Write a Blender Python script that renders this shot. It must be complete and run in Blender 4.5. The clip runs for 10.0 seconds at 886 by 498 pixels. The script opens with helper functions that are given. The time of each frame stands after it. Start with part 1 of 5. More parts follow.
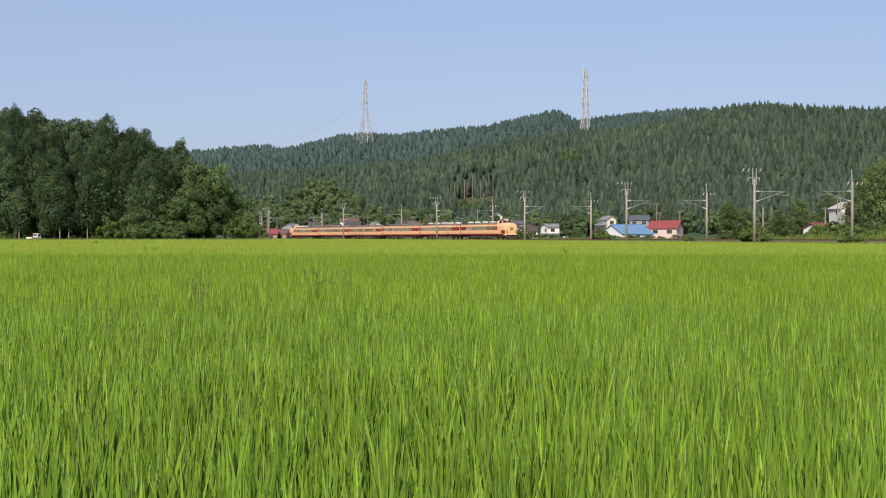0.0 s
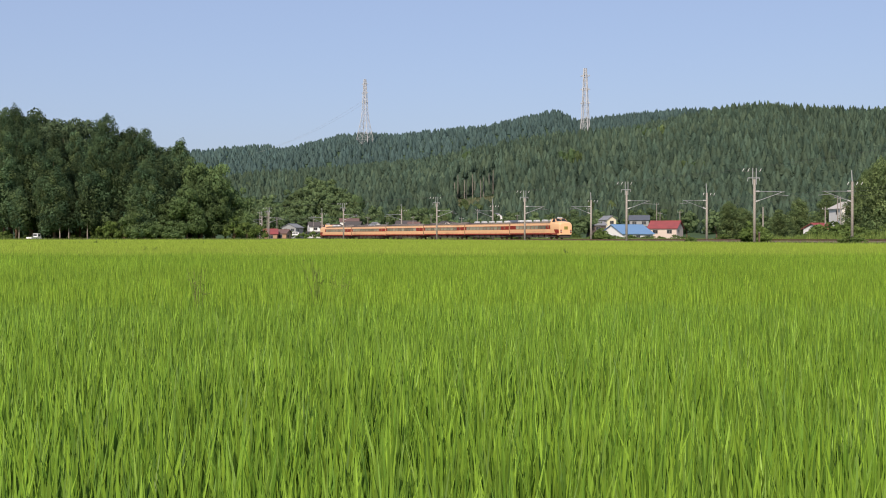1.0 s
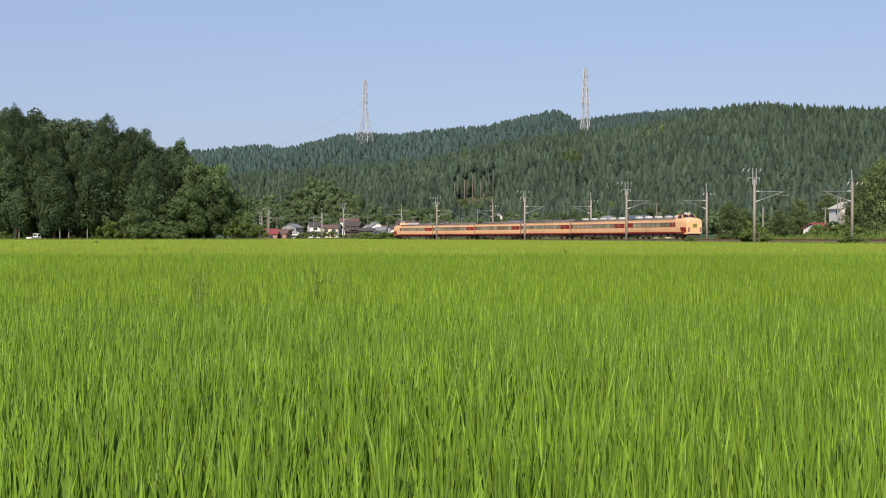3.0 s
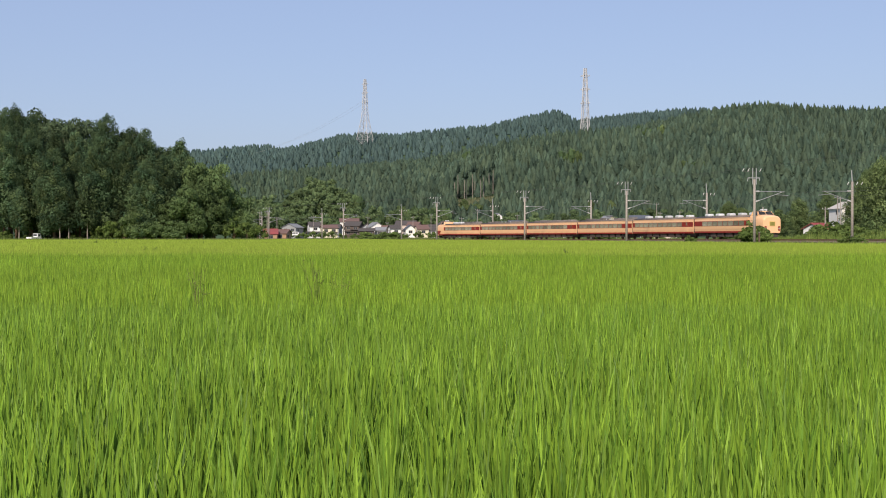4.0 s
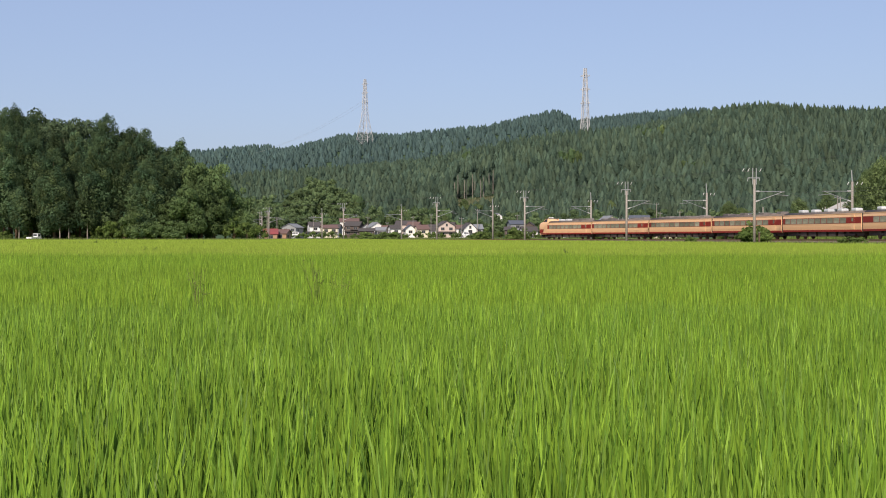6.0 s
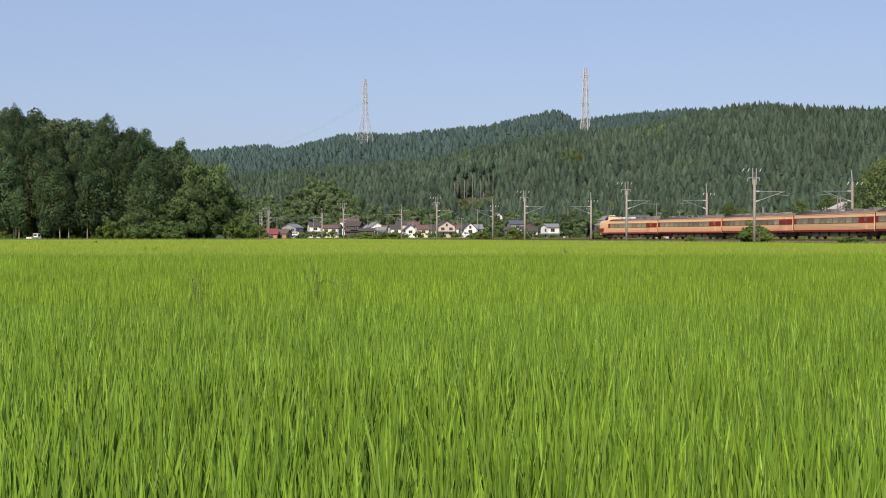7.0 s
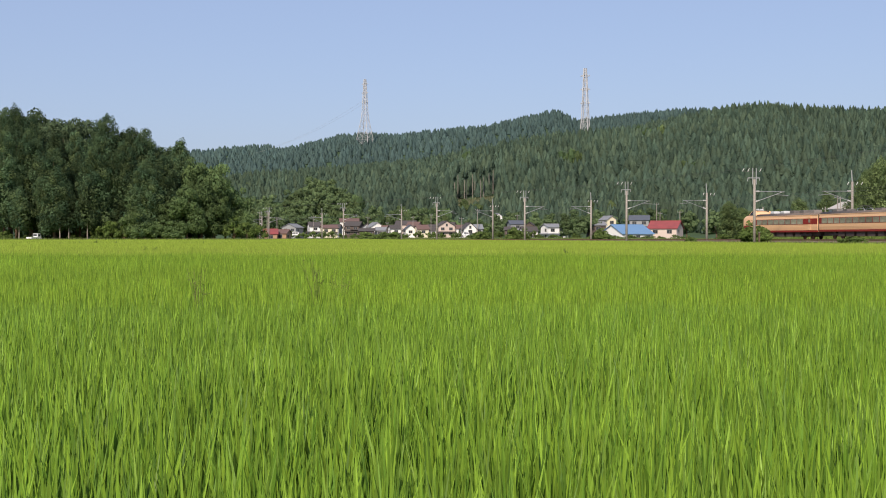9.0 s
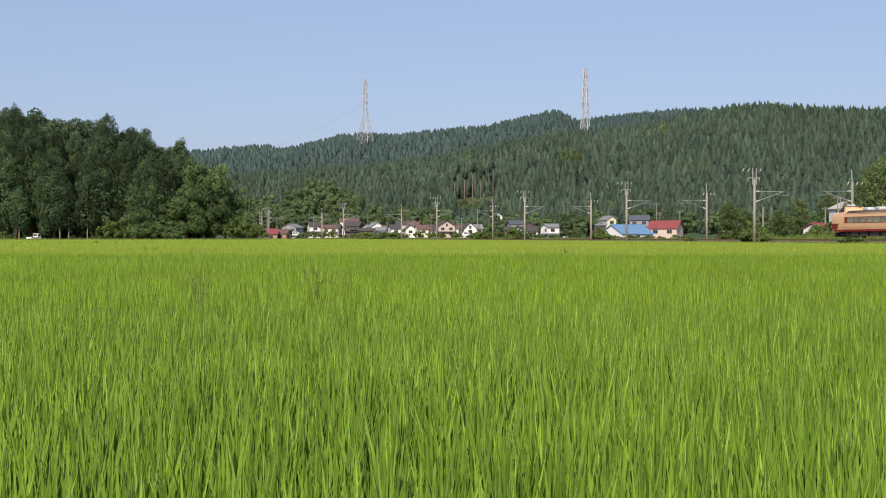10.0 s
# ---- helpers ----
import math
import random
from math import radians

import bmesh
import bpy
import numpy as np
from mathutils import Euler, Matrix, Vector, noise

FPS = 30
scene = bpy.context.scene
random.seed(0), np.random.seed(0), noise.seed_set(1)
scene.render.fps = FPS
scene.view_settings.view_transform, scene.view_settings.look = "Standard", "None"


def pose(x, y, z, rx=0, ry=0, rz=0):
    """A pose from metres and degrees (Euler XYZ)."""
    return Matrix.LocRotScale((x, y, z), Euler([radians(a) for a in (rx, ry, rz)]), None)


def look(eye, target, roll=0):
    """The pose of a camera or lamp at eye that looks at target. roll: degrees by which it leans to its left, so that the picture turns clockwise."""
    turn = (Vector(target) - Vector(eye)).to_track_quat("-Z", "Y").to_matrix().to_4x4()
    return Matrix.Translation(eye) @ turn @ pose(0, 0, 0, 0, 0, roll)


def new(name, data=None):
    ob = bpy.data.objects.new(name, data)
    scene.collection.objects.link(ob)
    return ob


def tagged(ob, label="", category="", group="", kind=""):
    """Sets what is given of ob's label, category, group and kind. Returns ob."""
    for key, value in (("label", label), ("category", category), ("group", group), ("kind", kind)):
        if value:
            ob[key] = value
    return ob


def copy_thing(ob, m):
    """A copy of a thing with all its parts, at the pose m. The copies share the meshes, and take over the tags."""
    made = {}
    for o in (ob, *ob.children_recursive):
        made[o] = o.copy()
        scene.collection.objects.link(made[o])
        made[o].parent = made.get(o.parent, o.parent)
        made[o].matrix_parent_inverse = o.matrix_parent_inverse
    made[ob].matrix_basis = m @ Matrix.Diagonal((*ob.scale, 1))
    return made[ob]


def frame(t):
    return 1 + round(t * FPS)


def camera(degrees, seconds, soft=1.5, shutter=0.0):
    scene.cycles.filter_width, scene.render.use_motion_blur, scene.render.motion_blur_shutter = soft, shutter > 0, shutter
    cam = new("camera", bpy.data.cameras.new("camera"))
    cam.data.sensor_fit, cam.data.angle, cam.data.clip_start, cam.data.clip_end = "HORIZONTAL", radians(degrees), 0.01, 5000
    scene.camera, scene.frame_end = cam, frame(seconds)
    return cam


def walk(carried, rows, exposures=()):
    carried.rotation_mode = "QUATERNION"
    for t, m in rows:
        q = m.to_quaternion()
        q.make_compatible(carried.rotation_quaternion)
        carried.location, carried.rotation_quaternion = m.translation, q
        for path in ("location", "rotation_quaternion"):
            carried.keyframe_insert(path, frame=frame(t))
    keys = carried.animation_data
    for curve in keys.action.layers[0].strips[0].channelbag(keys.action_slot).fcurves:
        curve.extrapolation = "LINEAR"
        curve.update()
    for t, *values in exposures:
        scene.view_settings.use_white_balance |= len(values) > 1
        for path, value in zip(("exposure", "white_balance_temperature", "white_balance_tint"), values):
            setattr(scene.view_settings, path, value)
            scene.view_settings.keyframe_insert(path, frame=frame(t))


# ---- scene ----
EYE = 1.55
cam = camera(39.22, 10.0, soft=1.0)
CAM_POSE = pose(0, 0, EYE, 90 - 0.599)
walk(cam, [(0.0, CAM_POSE), (10.0, CAM_POSE)], exposures=[(0.0, 0.2, 6700, 17), (10.0, 0.2, 6700, 17)])

# ---- light ----
SUN_ELEV, SUN_AZ = 36.0, 193.0   # azimuth clockwise from +y
world = bpy.data.worlds.new("sky")
scene.world = world
world.use_nodes = True
wn, wl = world.node_tree.nodes, world.node_tree.links
sky = wn.new("ShaderNodeTexSky")
sky.sky_type = "NISHITA"
sky.sun_disc = False
sky.sun_elevation, sky.sun_rotation = radians(SUN_ELEV), radians(SUN_AZ)
sky.air_density, sky.dust_density, sky.ozone_density = 1.0, 1.6, 4.0
wn["Background"].inputs["Strength"].default_value = 0.10
haze = wn.new("ShaderNodeMix")   # summer haze evens out the blue
haze.data_type = "RGBA"
haze.inputs[0].default_value = 0.45
haze.inputs[7].default_value = (3.9, 5.0, 7.4, 1)
wl.new(sky.outputs[0], haze.inputs[6])
wl.new(haze.outputs[2], wn["Background"].inputs["Color"])
sun = new("sun", bpy.data.lights.new("sun", "SUN"))
sun.data.energy, sun.data.angle, sun.data.color = 3.9, radians(0.6), (1.0, 0.92, 0.78)
sd = Vector((math.sin(radians(SUN_AZ)) * math.cos(radians(SUN_ELEV)),
             math.cos(radians(SUN_AZ)) * math.cos(radians(SUN_ELEV)), math.sin(radians(SUN_ELEV))))
sun.matrix_world = look(sd * 100, (0, 0, 0))


# ---- materials ----
def mat(name, color, rough=0.7, vary=0.15, scale=3.0, fine=25.0, bump=0.0, metal=0.0, hue=None, by_object=0.0,
        island=0.0, leaf=0.0, spec=0.4, patch=None, coord="Object", tint=0.0):
    """Surface with colour broken up at two scales, optionally by object, by piece, with a second tint in patches, and leafy."""
    m = bpy.data.materials.new(name)
    m.use_nodes = True
    n, l = m.node_tree.nodes, m.node_tree.links
    b = n["Principled BSDF"]
    b.inputs["Roughness"].default_value, b.inputs["Metallic"].default_value = rough, metal
    b.inputs["Specular IOR Level"].default_value = spec
    tc = n.new("ShaderNodeTexCoord")

    def noise_of(s, d=3):
        t = n.new("ShaderNodeTexNoise")
        t.inputs["Scale"].default_value, t.inputs["Detail"].default_value = s, d
        l.new(tc.outputs[coord], t.inputs["Vector"])
        return t.outputs["Fac"]

    def math_node(op, a, c):
        q = n.new("ShaderNodeMath")
        q.operation = op
        for i, v in enumerate((a, c)):
            if isinstance(v, (int, float)):
                q.inputs[i].default_value = v
            else:
                l.new(v, q.inputs[i])
        return q.outputs[0]

    big, small = noise_of(scale), noise_of(fine, 2)
    f = math_node("ADD", math_node("MULTIPLY", big, 1.2), math_node("MULTIPLY", small, 0.8))
    f = math_node("SUBTRACT", f, 1.0)
    val = math_node("ADD", 1.0, math_node("MULTIPLY", f, 2.2 * vary))
    if by_object:
        oi = n.new("ShaderNodeObjectInfo")
        val = math_node("MULTIPLY", val, math_node("ADD", 1.0 - by_object / 2, math_node("MULTIPLY", oi.outputs["Random"], by_object)))
    geo = None
    if island:
        geo = n.new("ShaderNodeNewGeometry")
        val = math_node("MULTIPLY", val, math_node("ADD", 1.0 - island / 2, math_node("MULTIPLY", geo.outputs["Random Per Island"], island)))
    own = None
    if tint:   # each plant or spray has its own tone; cedar cores carry painted shade
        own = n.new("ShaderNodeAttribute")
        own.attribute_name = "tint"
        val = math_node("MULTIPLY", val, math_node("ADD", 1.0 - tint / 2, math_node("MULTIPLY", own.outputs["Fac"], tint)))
    mix = n.new("ShaderNodeMix")
    mix.data_type = "RGBA"
    mix.inputs[6].default_value = (*color, 1)
    mix.inputs[7].default_value = (*(hue or [c * 0.8 for c in color]), 1)
    if geo:
        w = math_node("FRACT", math_node("MULTIPLY", geo.outputs["Random Per Island"], 7.31), 0.0)
    else:
        w = big
    if own:
        w = math_node("FRACT", math_node("MULTIPLY", own.outputs["Fac"], 5.37), 0.0)
    if patch:
        w = math_node("MULTIPLY", math_node("SUBTRACT", noise_of(patch, 2), 0.38), 3.5)
    l.new(w, mix.inputs[0])
    mul = n.new("ShaderNodeVectorMath")
    mul.operation = "SCALE"
    l.new(mix.outputs[2], mul.inputs[0])
    l.new(val, mul.inputs[3])
    l.new(mul.outputs[0], b.inputs["Base Color"])
    if bump:
        bn = n.new("ShaderNodeBump")
        bn.inputs["Strength"].default_value = bump
        bn.inputs["Distance"].default_value = 0.02
        l.new(small, bn.inputs["Height"])
        l.new(bn.outputs[0], b.inputs["Normal"])
    if leaf:
        tr = n.new("ShaderNodeBsdfTranslucent")
        l.new(mul.outputs[0], tr.inputs["Color"])
        ms = n.new("ShaderNodeMixShader")
        ms.inputs[0].default_value = leaf
        l.new(b.outputs[0], ms.inputs[1])
        l.new(tr.outputs[0], ms.inputs[2])
        l.new(ms.outputs[0], n["Material Output"].inputs["Surface"])
    return m


SOIL = mat("meadow soil", (0.070, 0.108, 0.052), 0.9, 0.3, 0.05, 2.0, hue=(0.052, 0.090, 0.044), spec=0.1)
RICE = mat("rice leaf", (0.204, 0.338, 0.032), 0.5, 0.15, 0.12, 0.9, hue=(0.084, 0.178, 0.018), island=0.7, leaf=0.12, spec=0.25)
RICE_MID = mat("mid-field rice leaf", (0.242, 0.372, 0.036), 0.5, 0.15, 0.08, 0.6, hue=(0.108, 0.212, 0.022), island=0.75, leaf=0.2, spec=0.15)
RICE_FAR = mat("ripening rice leaf", (0.285, 0.366, 0.060), 0.7, 0.14, 0.03, 0.4, hue=(0.20, 0.30, 0.038), island=0.35, leaf=0.2, spec=0.05)
# near-black green: the shade between the rice plants as a colour
RICE_SHADE = mat("rice understorey shade", (0.03, 0.06, 0.01), 0.9, 0.35, 0.6, 6.0, spec=0.0)
RICE_BASE = mat("far rice canopy", (0.225, 0.298, 0.048), 1.0, 0.2, 0.05, 2.0, spec=0.0)
WEED = mat("weed", (0.13, 0.21, 0.04), 0.9, 0.2, 2, 20, island=0.6, hue=(0.16, 0.17, 0.06), spec=0.05)
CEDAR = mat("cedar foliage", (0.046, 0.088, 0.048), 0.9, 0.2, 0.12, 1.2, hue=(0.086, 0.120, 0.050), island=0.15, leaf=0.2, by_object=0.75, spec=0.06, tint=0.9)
# lighter copy of the cedar colour, with sunlight put into it
CEDAR_SUN = mat("cedar foliage lightened as sunlit", (0.104, 0.158, 0.064), 0.9, 0.2, 0.12, 1.2, hue=(0.145, 0.190, 0.072), island=0.3, leaf=0.25, by_object=0.4, spec=0.06, tint=0.7)
BROAD_HILL = mat("hillside broadleaf foliage", (0.132, 0.202, 0.088), 0.85, 0.25, 0.1, 1.0, hue=(0.160, 0.218, 0.098), island=0.3, leaf=0.42, by_object=0.4, spec=0.05)
BROAD_DARK = mat("grey-green foliage", (0.062, 0.098, 0.050), 0.85, 0.25, 0.15, 1.5, hue=(0.085, 0.120, 0.060), island=0.5, leaf=0.25, by_object=0.3, spec=0.08)
# blue-grey haze of distance is put into these greens, more so on the ridge
WOODS = mat("haze-tinted hill woods", (0.086, 0.138, 0.098), 0.95, 0.22, 0.006, 0.05, hue=(0.112, 0.158, 0.098), island=0.35, leaf=0.42, spec=0.03, tint=0.55)
WOODS_HAZED = mat("haze-tinted ridge woods", (0.098, 0.160, 0.150), 0.95, 0.2, 0.004, 0.05, hue=(0.110, 0.170, 0.148), island=0.25, leaf=0.45, spec=0.03, tint=0.4)
WOODS_BROAD = mat("hillside broadleaf woods", (0.096, 0.160, 0.072), 0.9, 0.2, 0.01, 0.06, hue=(0.150, 0.200, 0.080), island=0.35, leaf=0.4, spec=0.03, tint=0.6)
REED = mat("lineside reeds", (0.135, 0.215, 0.045), 0.7, 0.2, 0.2, 2.0, hue=(0.20, 0.25, 0.07), island=0.5, leaf=0.35, spec=0.1)
BROAD = mat("broadleaf foliage", (0.105, 0.165, 0.045), 0.8, 0.2, 0.2, 2.0, hue=(0.14, 0.195, 0.055), island=0.4, leaf=0.3, by_object=0.4, spec=0.08)
BROAD_EDGE = mat("wood-edge broadleaf foliage", (0.092, 0.152, 0.062), 0.85, 0.3, 0.2, 1.5, hue=(0.130, 0.188, 0.070), island=0.3, leaf=0.25, by_object=0.7, spec=0.06)
GRASS = mat("bank grass", (0.10, 0.16, 0.035), 0.7, 0.25, 0.2, 2.0, hue=(0.17, 0.19, 0.06), island=0.6, leaf=0.3)
BARK = mat("bark", (0.13, 0.085, 0.055), 0.9, 0.3, 1.5, 12, bump=0.4)
PALE_BARK = mat("pale bark", (0.30, 0.26, 0.22), 0.9, 0.25, 1.0, 8)
PYLON = mat("pale pylon steel", (0.56, 0.56, 0.55), 0.55, 0.1, 0.2, 2, metal=0.1)
BALLAST = mat("ballast", (0.20, 0.14, 0.10), 0.95, 0.4, 0.8, 9, hue=(0.12, 0.09, 0.065), bump=0.5)
RAIL = mat("rusty rail", (0.17, 0.085, 0.05), 0.55, 0.3, 0.5, 6, metal=0.4)
SLEEPER = mat("sleeper", (0.16, 0.13, 0.11), 0.9, 0.25, 2, 12)
CONCRETE = mat("pole concrete", (0.36, 0.33, 0.29), 0.85, 0.4, 0.9, 6, hue=(0.19, 0.165, 0.14), by_object=0.4)
STEEL = mat("galvanised steel", (0.42, 0.43, 0.42), 0.45, 0.12, 1, 8, metal=0.5)
PORCELAIN = mat("white porcelain", (0.62, 0.62, 0.60), 0.3, 0.05, 4, 20)
WIRE = mat("copper wire", (0.10, 0.09, 0.08), 0.5, 0.1, 1, 8, metal=0.6)
CREAM = mat("cream enamel", (0.86, 0.52, 0.28), 0.35, 0.06, 0.35, 3.0, hue=(0.80, 0.47, 0.25), spec=0.4)
CRIMSON = mat("crimson enamel", (0.28, 0.030, 0.022), 0.45, 0.2, 0.4, 4.0, spec=0.2)
GOLD = mat("gold trim", (0.62, 0.44, 0.14), 0.5, 0.1, 2, 9)
LENS = mat("headlight lens", (0.42, 0.42, 0.40), 0.2, 0.1, 4, 20, spec=0.5)
ROOFGREY = mat("sooty roof grey", (0.12, 0.10, 0.09), 0.85, 0.3, 0.5, 4.0, hue=(0.19, 0.15, 0.12), spec=0.2)
ROOFGEAR = mat("grimy roof gear", (0.20, 0.18, 0.165), 0.7, 0.3, 0.6, 5.0, by_object=0.5)
UNDER = mat("underframe black", (0.06, 0.05, 0.045), 0.8, 0.3, 1.0, 6.0, hue=(0.09, 0.065, 0.05))
ALU = mat("cooler cover", (0.62, 0.63, 0.62), 0.5, 0.12, 0.7, 5.0, by_object=0.3)
GLASS = mat("window glass", (0.13, 0.14, 0.11), 0.12, 0.3, 0.5, 3.0, hue=(0.40, 0.38, 0.27), spec=0.5, by_object=0.8)
CABGLASS = mat("cab glass", (0.06, 0.065, 0.065), 0.06, 0.1, 0.5, 3.0, spec=0.9)
EMBLEM = mat("emblem green gold", (0.24, 0.22, 0.05), 0.5, 0.3, 3, 9)


# ---- mesh helpers ----
def mesh_ob(name, verts, faces, material, parent=None, smooth=False):
    me = bpy.data.meshes.new(name)
    me.from_pydata([tuple(v) for v in verts], [], [tuple(f) for f in faces])
    me.materials.append(material)
    if smooth:
        me.shade_smooth()
    ob = new(name, me)
    ob.parent = parent
    return ob


def array_mesh(name, verts, faces, material, tint=None):
    """A mesh from arrays of vertices (n, 3) and triangles (m, 3); tint gives each triangle a shade between 0 and 1."""
    me = bpy.data.meshes.new(name)
    me.vertices.add(len(verts))
    me.vertices.foreach_set("co", np.ascontiguousarray(verts, dtype=np.float32).ravel())
    me.loops.add(len(faces) * 3)
    me.loops.foreach_set("vertex_index", np.ascontiguousarray(faces, dtype=np.int32).ravel())
    me.polygons.add(len(faces))
    me.polygons.foreach_set("loop_start", np.arange(0, len(faces) * 3, 3, dtype=np.int32))
    me.update(calc_edges=True)
    me.materials.append(material)
    if tint is not None:
        at = me.attributes.new("tint", "FLOAT", "FACE")
        at.data.foreach_set("value", np.ascontiguousarray(tint, dtype=np.float32))
    return me


def box(bm, x0, x1, y0, y1, z0, z1, bevel=0.0):
    r = bmesh.ops.create_cube(bm, size=1, matrix=Matrix.Translation(((x0 + x1) / 2, (y0 + y1) / 2, (z0 + z1) / 2))
                              @ Matrix.Diagonal((abs(x1 - x0), abs(y1 - y0), abs(z1 - z0), 1)))
    if bevel:
        edges = {e for v in r["verts"] for e in v.link_edges}
        bmesh.ops.bevel(bm, geom=list(edges), offset=bevel, segments=2, affect="EDGES", profile=0.6)


def tube(bm, a, b, ra, rb=None, n=8):
    a, b = Vector(a), Vector(b)
    rb = ra if rb is None else rb
    d = b - a
    m = Matrix.Translation((a + b) / 2) @ d.to_track_quat("Z", "Y").to_matrix().to_4x4()
    bmesh.ops.create_cone(bm, cap_ends=True, segments=n, radius1=ra, radius2=rb, depth=d.length, matrix=m)


def part(name, bm, material, parent=None, label="", smooth=False):
    me = bpy.data.meshes.new(name)
    bm.to_mesh(me)
    bm.free()
    me.materials.append(material)
    if smooth:
        me.shade_smooth()
    ob = new(name, me)
    ob.parent = parent
    if label:
        ob["label"] = label
    return ob


def share(name, ob, parent, m):
    """Another piece on the same mesh."""
    o = new(name, ob.data)
    o.parent = parent
    o.matrix_basis = m
    return o


def thing(name, label, category, group="", m=None):
    ob = tagged(new(name), label, category, group)
    if m is not None:
        ob.matrix_basis = m
    return ob


# ---- the line of the railway ----
def track_table():
    s = np.arange(-260, 321, 1.0)
    k = 1.12e-3 + 1.53e-5 * s
    k = np.where(s < -73, 0, k)
    k = np.where(s > 140, np.maximum(0, 3.262e-3 * (1 - (s - 140) / 50)), k)
    a = np.concatenate([[0], np.cumsum((k[1:] + k[:-1]) / 2)])
    a = a - np.interp(0, s, a) + radians(63.0)
    mid = (a[1:] + a[:-1]) / 2
    x = np.concatenate([[0], np.cumsum(np.cos(mid))])
    y = -np.concatenate([[0], np.cumsum(np.sin(mid))])
    return s, x - np.interp(0, s, x) + 3.93, y - np.interp(0, s, y) + 278.9, a


TS, TX, TY, TA = track_table()
FAR_TRACK, NEAR_TRACK = 1.47, -2.43


def on_track(s, off=0.0):
    """x, y and heading angle (below the x axis) at s metres along the line, off metres to its far side."""
    a = float(np.interp(s, TS, TA))
    return float(np.interp(s, TS, TX)) + off * math.sin(a), float(np.interp(s, TS, TY)) + off * math.cos(a), a


def rail_z(s):
    return EYE - 0.718 + 0.00232 * s


# ---- ground and hills ----
RIDGE = ((-20, 4.5), (-17.5, 4.9), (-12, 5.5), (-6.5, 6.3), (0, 6.9), (5, 7.8), (10, 8.6), (14, 9.1), (17, 9.6), (21, 10.35),
         (25.3, 10.85), (29, 10.5), (32, 10.25), (36, 10.1), (60, 6.0), (110, 1.0))
BACK = ((-60, 4.0), (-22, 6.6), (-20, 6.8), (-17.5, 7.0), (-14.2, 7.25), (-13, 7.0), (-11, 7.5), (-8.2, 8.15), (-6.5, 8.3), (-4, 8.15), (3.5, 8.75), (6, 9.4),
        (9.1, 10.15), (10.7, 9.35), (14.4, 9.75), (19, 10.1), (36, 10.0), (70, 6.0), (110, 2.0))


def ramp(x, a, b):
    t = np.clip((x - a) / (b - a), 0, 1)
    return t * t * (3 - 2 * t)


def line_y(x):
    """Depth of the railway at x."""
    return np.interp(x, TX[:450], TY[:450])


def ground_z(x, y):
    """Height of the land: flat paddies, a wooded hill up to 950 m off and a ridge behind it."""
    x, y = np.asarray(x, float), np.asarray(y, float)
    yy = np.maximum(y, 1.0)
    u = np.where(y > 20, np.clip(100 * x / yy, -110, 110), 110)
    near = np.interp(u, [p[0] for p in RIDGE], [p[1] for p in RIDGE]) / 100
    near = near * np.interp(u, [-40, -22], [0.3, 1.0])
    back = np.interp(u, [p[0] for p in BACK], [p[1] for p in BACK]) / 100
    d = yy
    hb = near * 950 - 10
    ha = back * 1700 - 10
    foot = 590 - 130 * ramp(u, 2, 30)
    h = hb * ramp(d, foot - 20, 980) * (1 - 0.3 * ramp(d, 980, 1180))
    h = np.maximum(h, ha * ramp(d, 900, 1700))
    h = h * (1 - 0.7 * ramp(d, 1750, 2800))
    wob = 2.5 * np.sin(x * 0.021 + 1) * np.sin(y * 0.017) * ramp(d, foot, foot + 150)
    bank = 0.5 * ramp(y - line_y(x), 9, 40) * (x > -75)
    return np.where(y > 300, np.maximum(h + wob, bank), bank)


def ground():
    rings = np.concatenate([[0.5, 5, 20, 60, 120, 200, 300, 380], np.arange(410, 1900, 20), [1960, 2000, 2400, 3000, 3800, 4800]])
    front = np.degrees(np.arctan(np.linspace(-0.6, 0.6, 170)))
    az = np.concatenate([front, np.linspace(front[-1] + 4, front[0] + 356, 60)])
    az = np.radians(az)
    r, a = np.meshgrid(rings, az, indexing="ij")
    x, y = r * np.sin(a), r * np.cos(a)
    z = ground_z(x, y)
    v = np.stack([x, y, z], -1).reshape(-1, 3)
    n, f = len(az), []
    for i in range(len(rings) - 1):
        for j in range(n):
            k = (j + 1) % n
            f.append((i * n + j, i * n + k, (i + 1) * n + k, (i + 1) * n + j))
    v = np.vstack([v, [[0, 0, 0]]])
    c = len(v) - 1
    f += [(c, (j + 1) % n, j) for j in range(n)]
    ob = mesh_ob("ground", v, f, SOIL, smooth=True)
    tagged(ob, "grassy valley floor rising into hills", "ground", kind="structure")


ground()


# ---- railway bed ----
def strip(name, profile, s0, s1, step, material, label, category):
    """A long bed of the given cross-section (offset, height over rail) along the line."""
    v, f = [], []
    ss = np.arange(s0, s1 + 0.1, step)
    for s in ss:
        z = rail_z(s)
        for o, h in profile:
            x, y, a = on_track(s, o)
            v.append((x, y, max(z + h, -0.1)))
    n = len(profile)
    for i in range(len(ss) - 1):
        for j in range(n - 1):
            f.append((i * n + j, (i + 1) * n + j, (i + 1) * n + j + 1, i * n + j + 1))
    return tagged(mesh_ob(name, v, f, material), label, category, kind="structure")


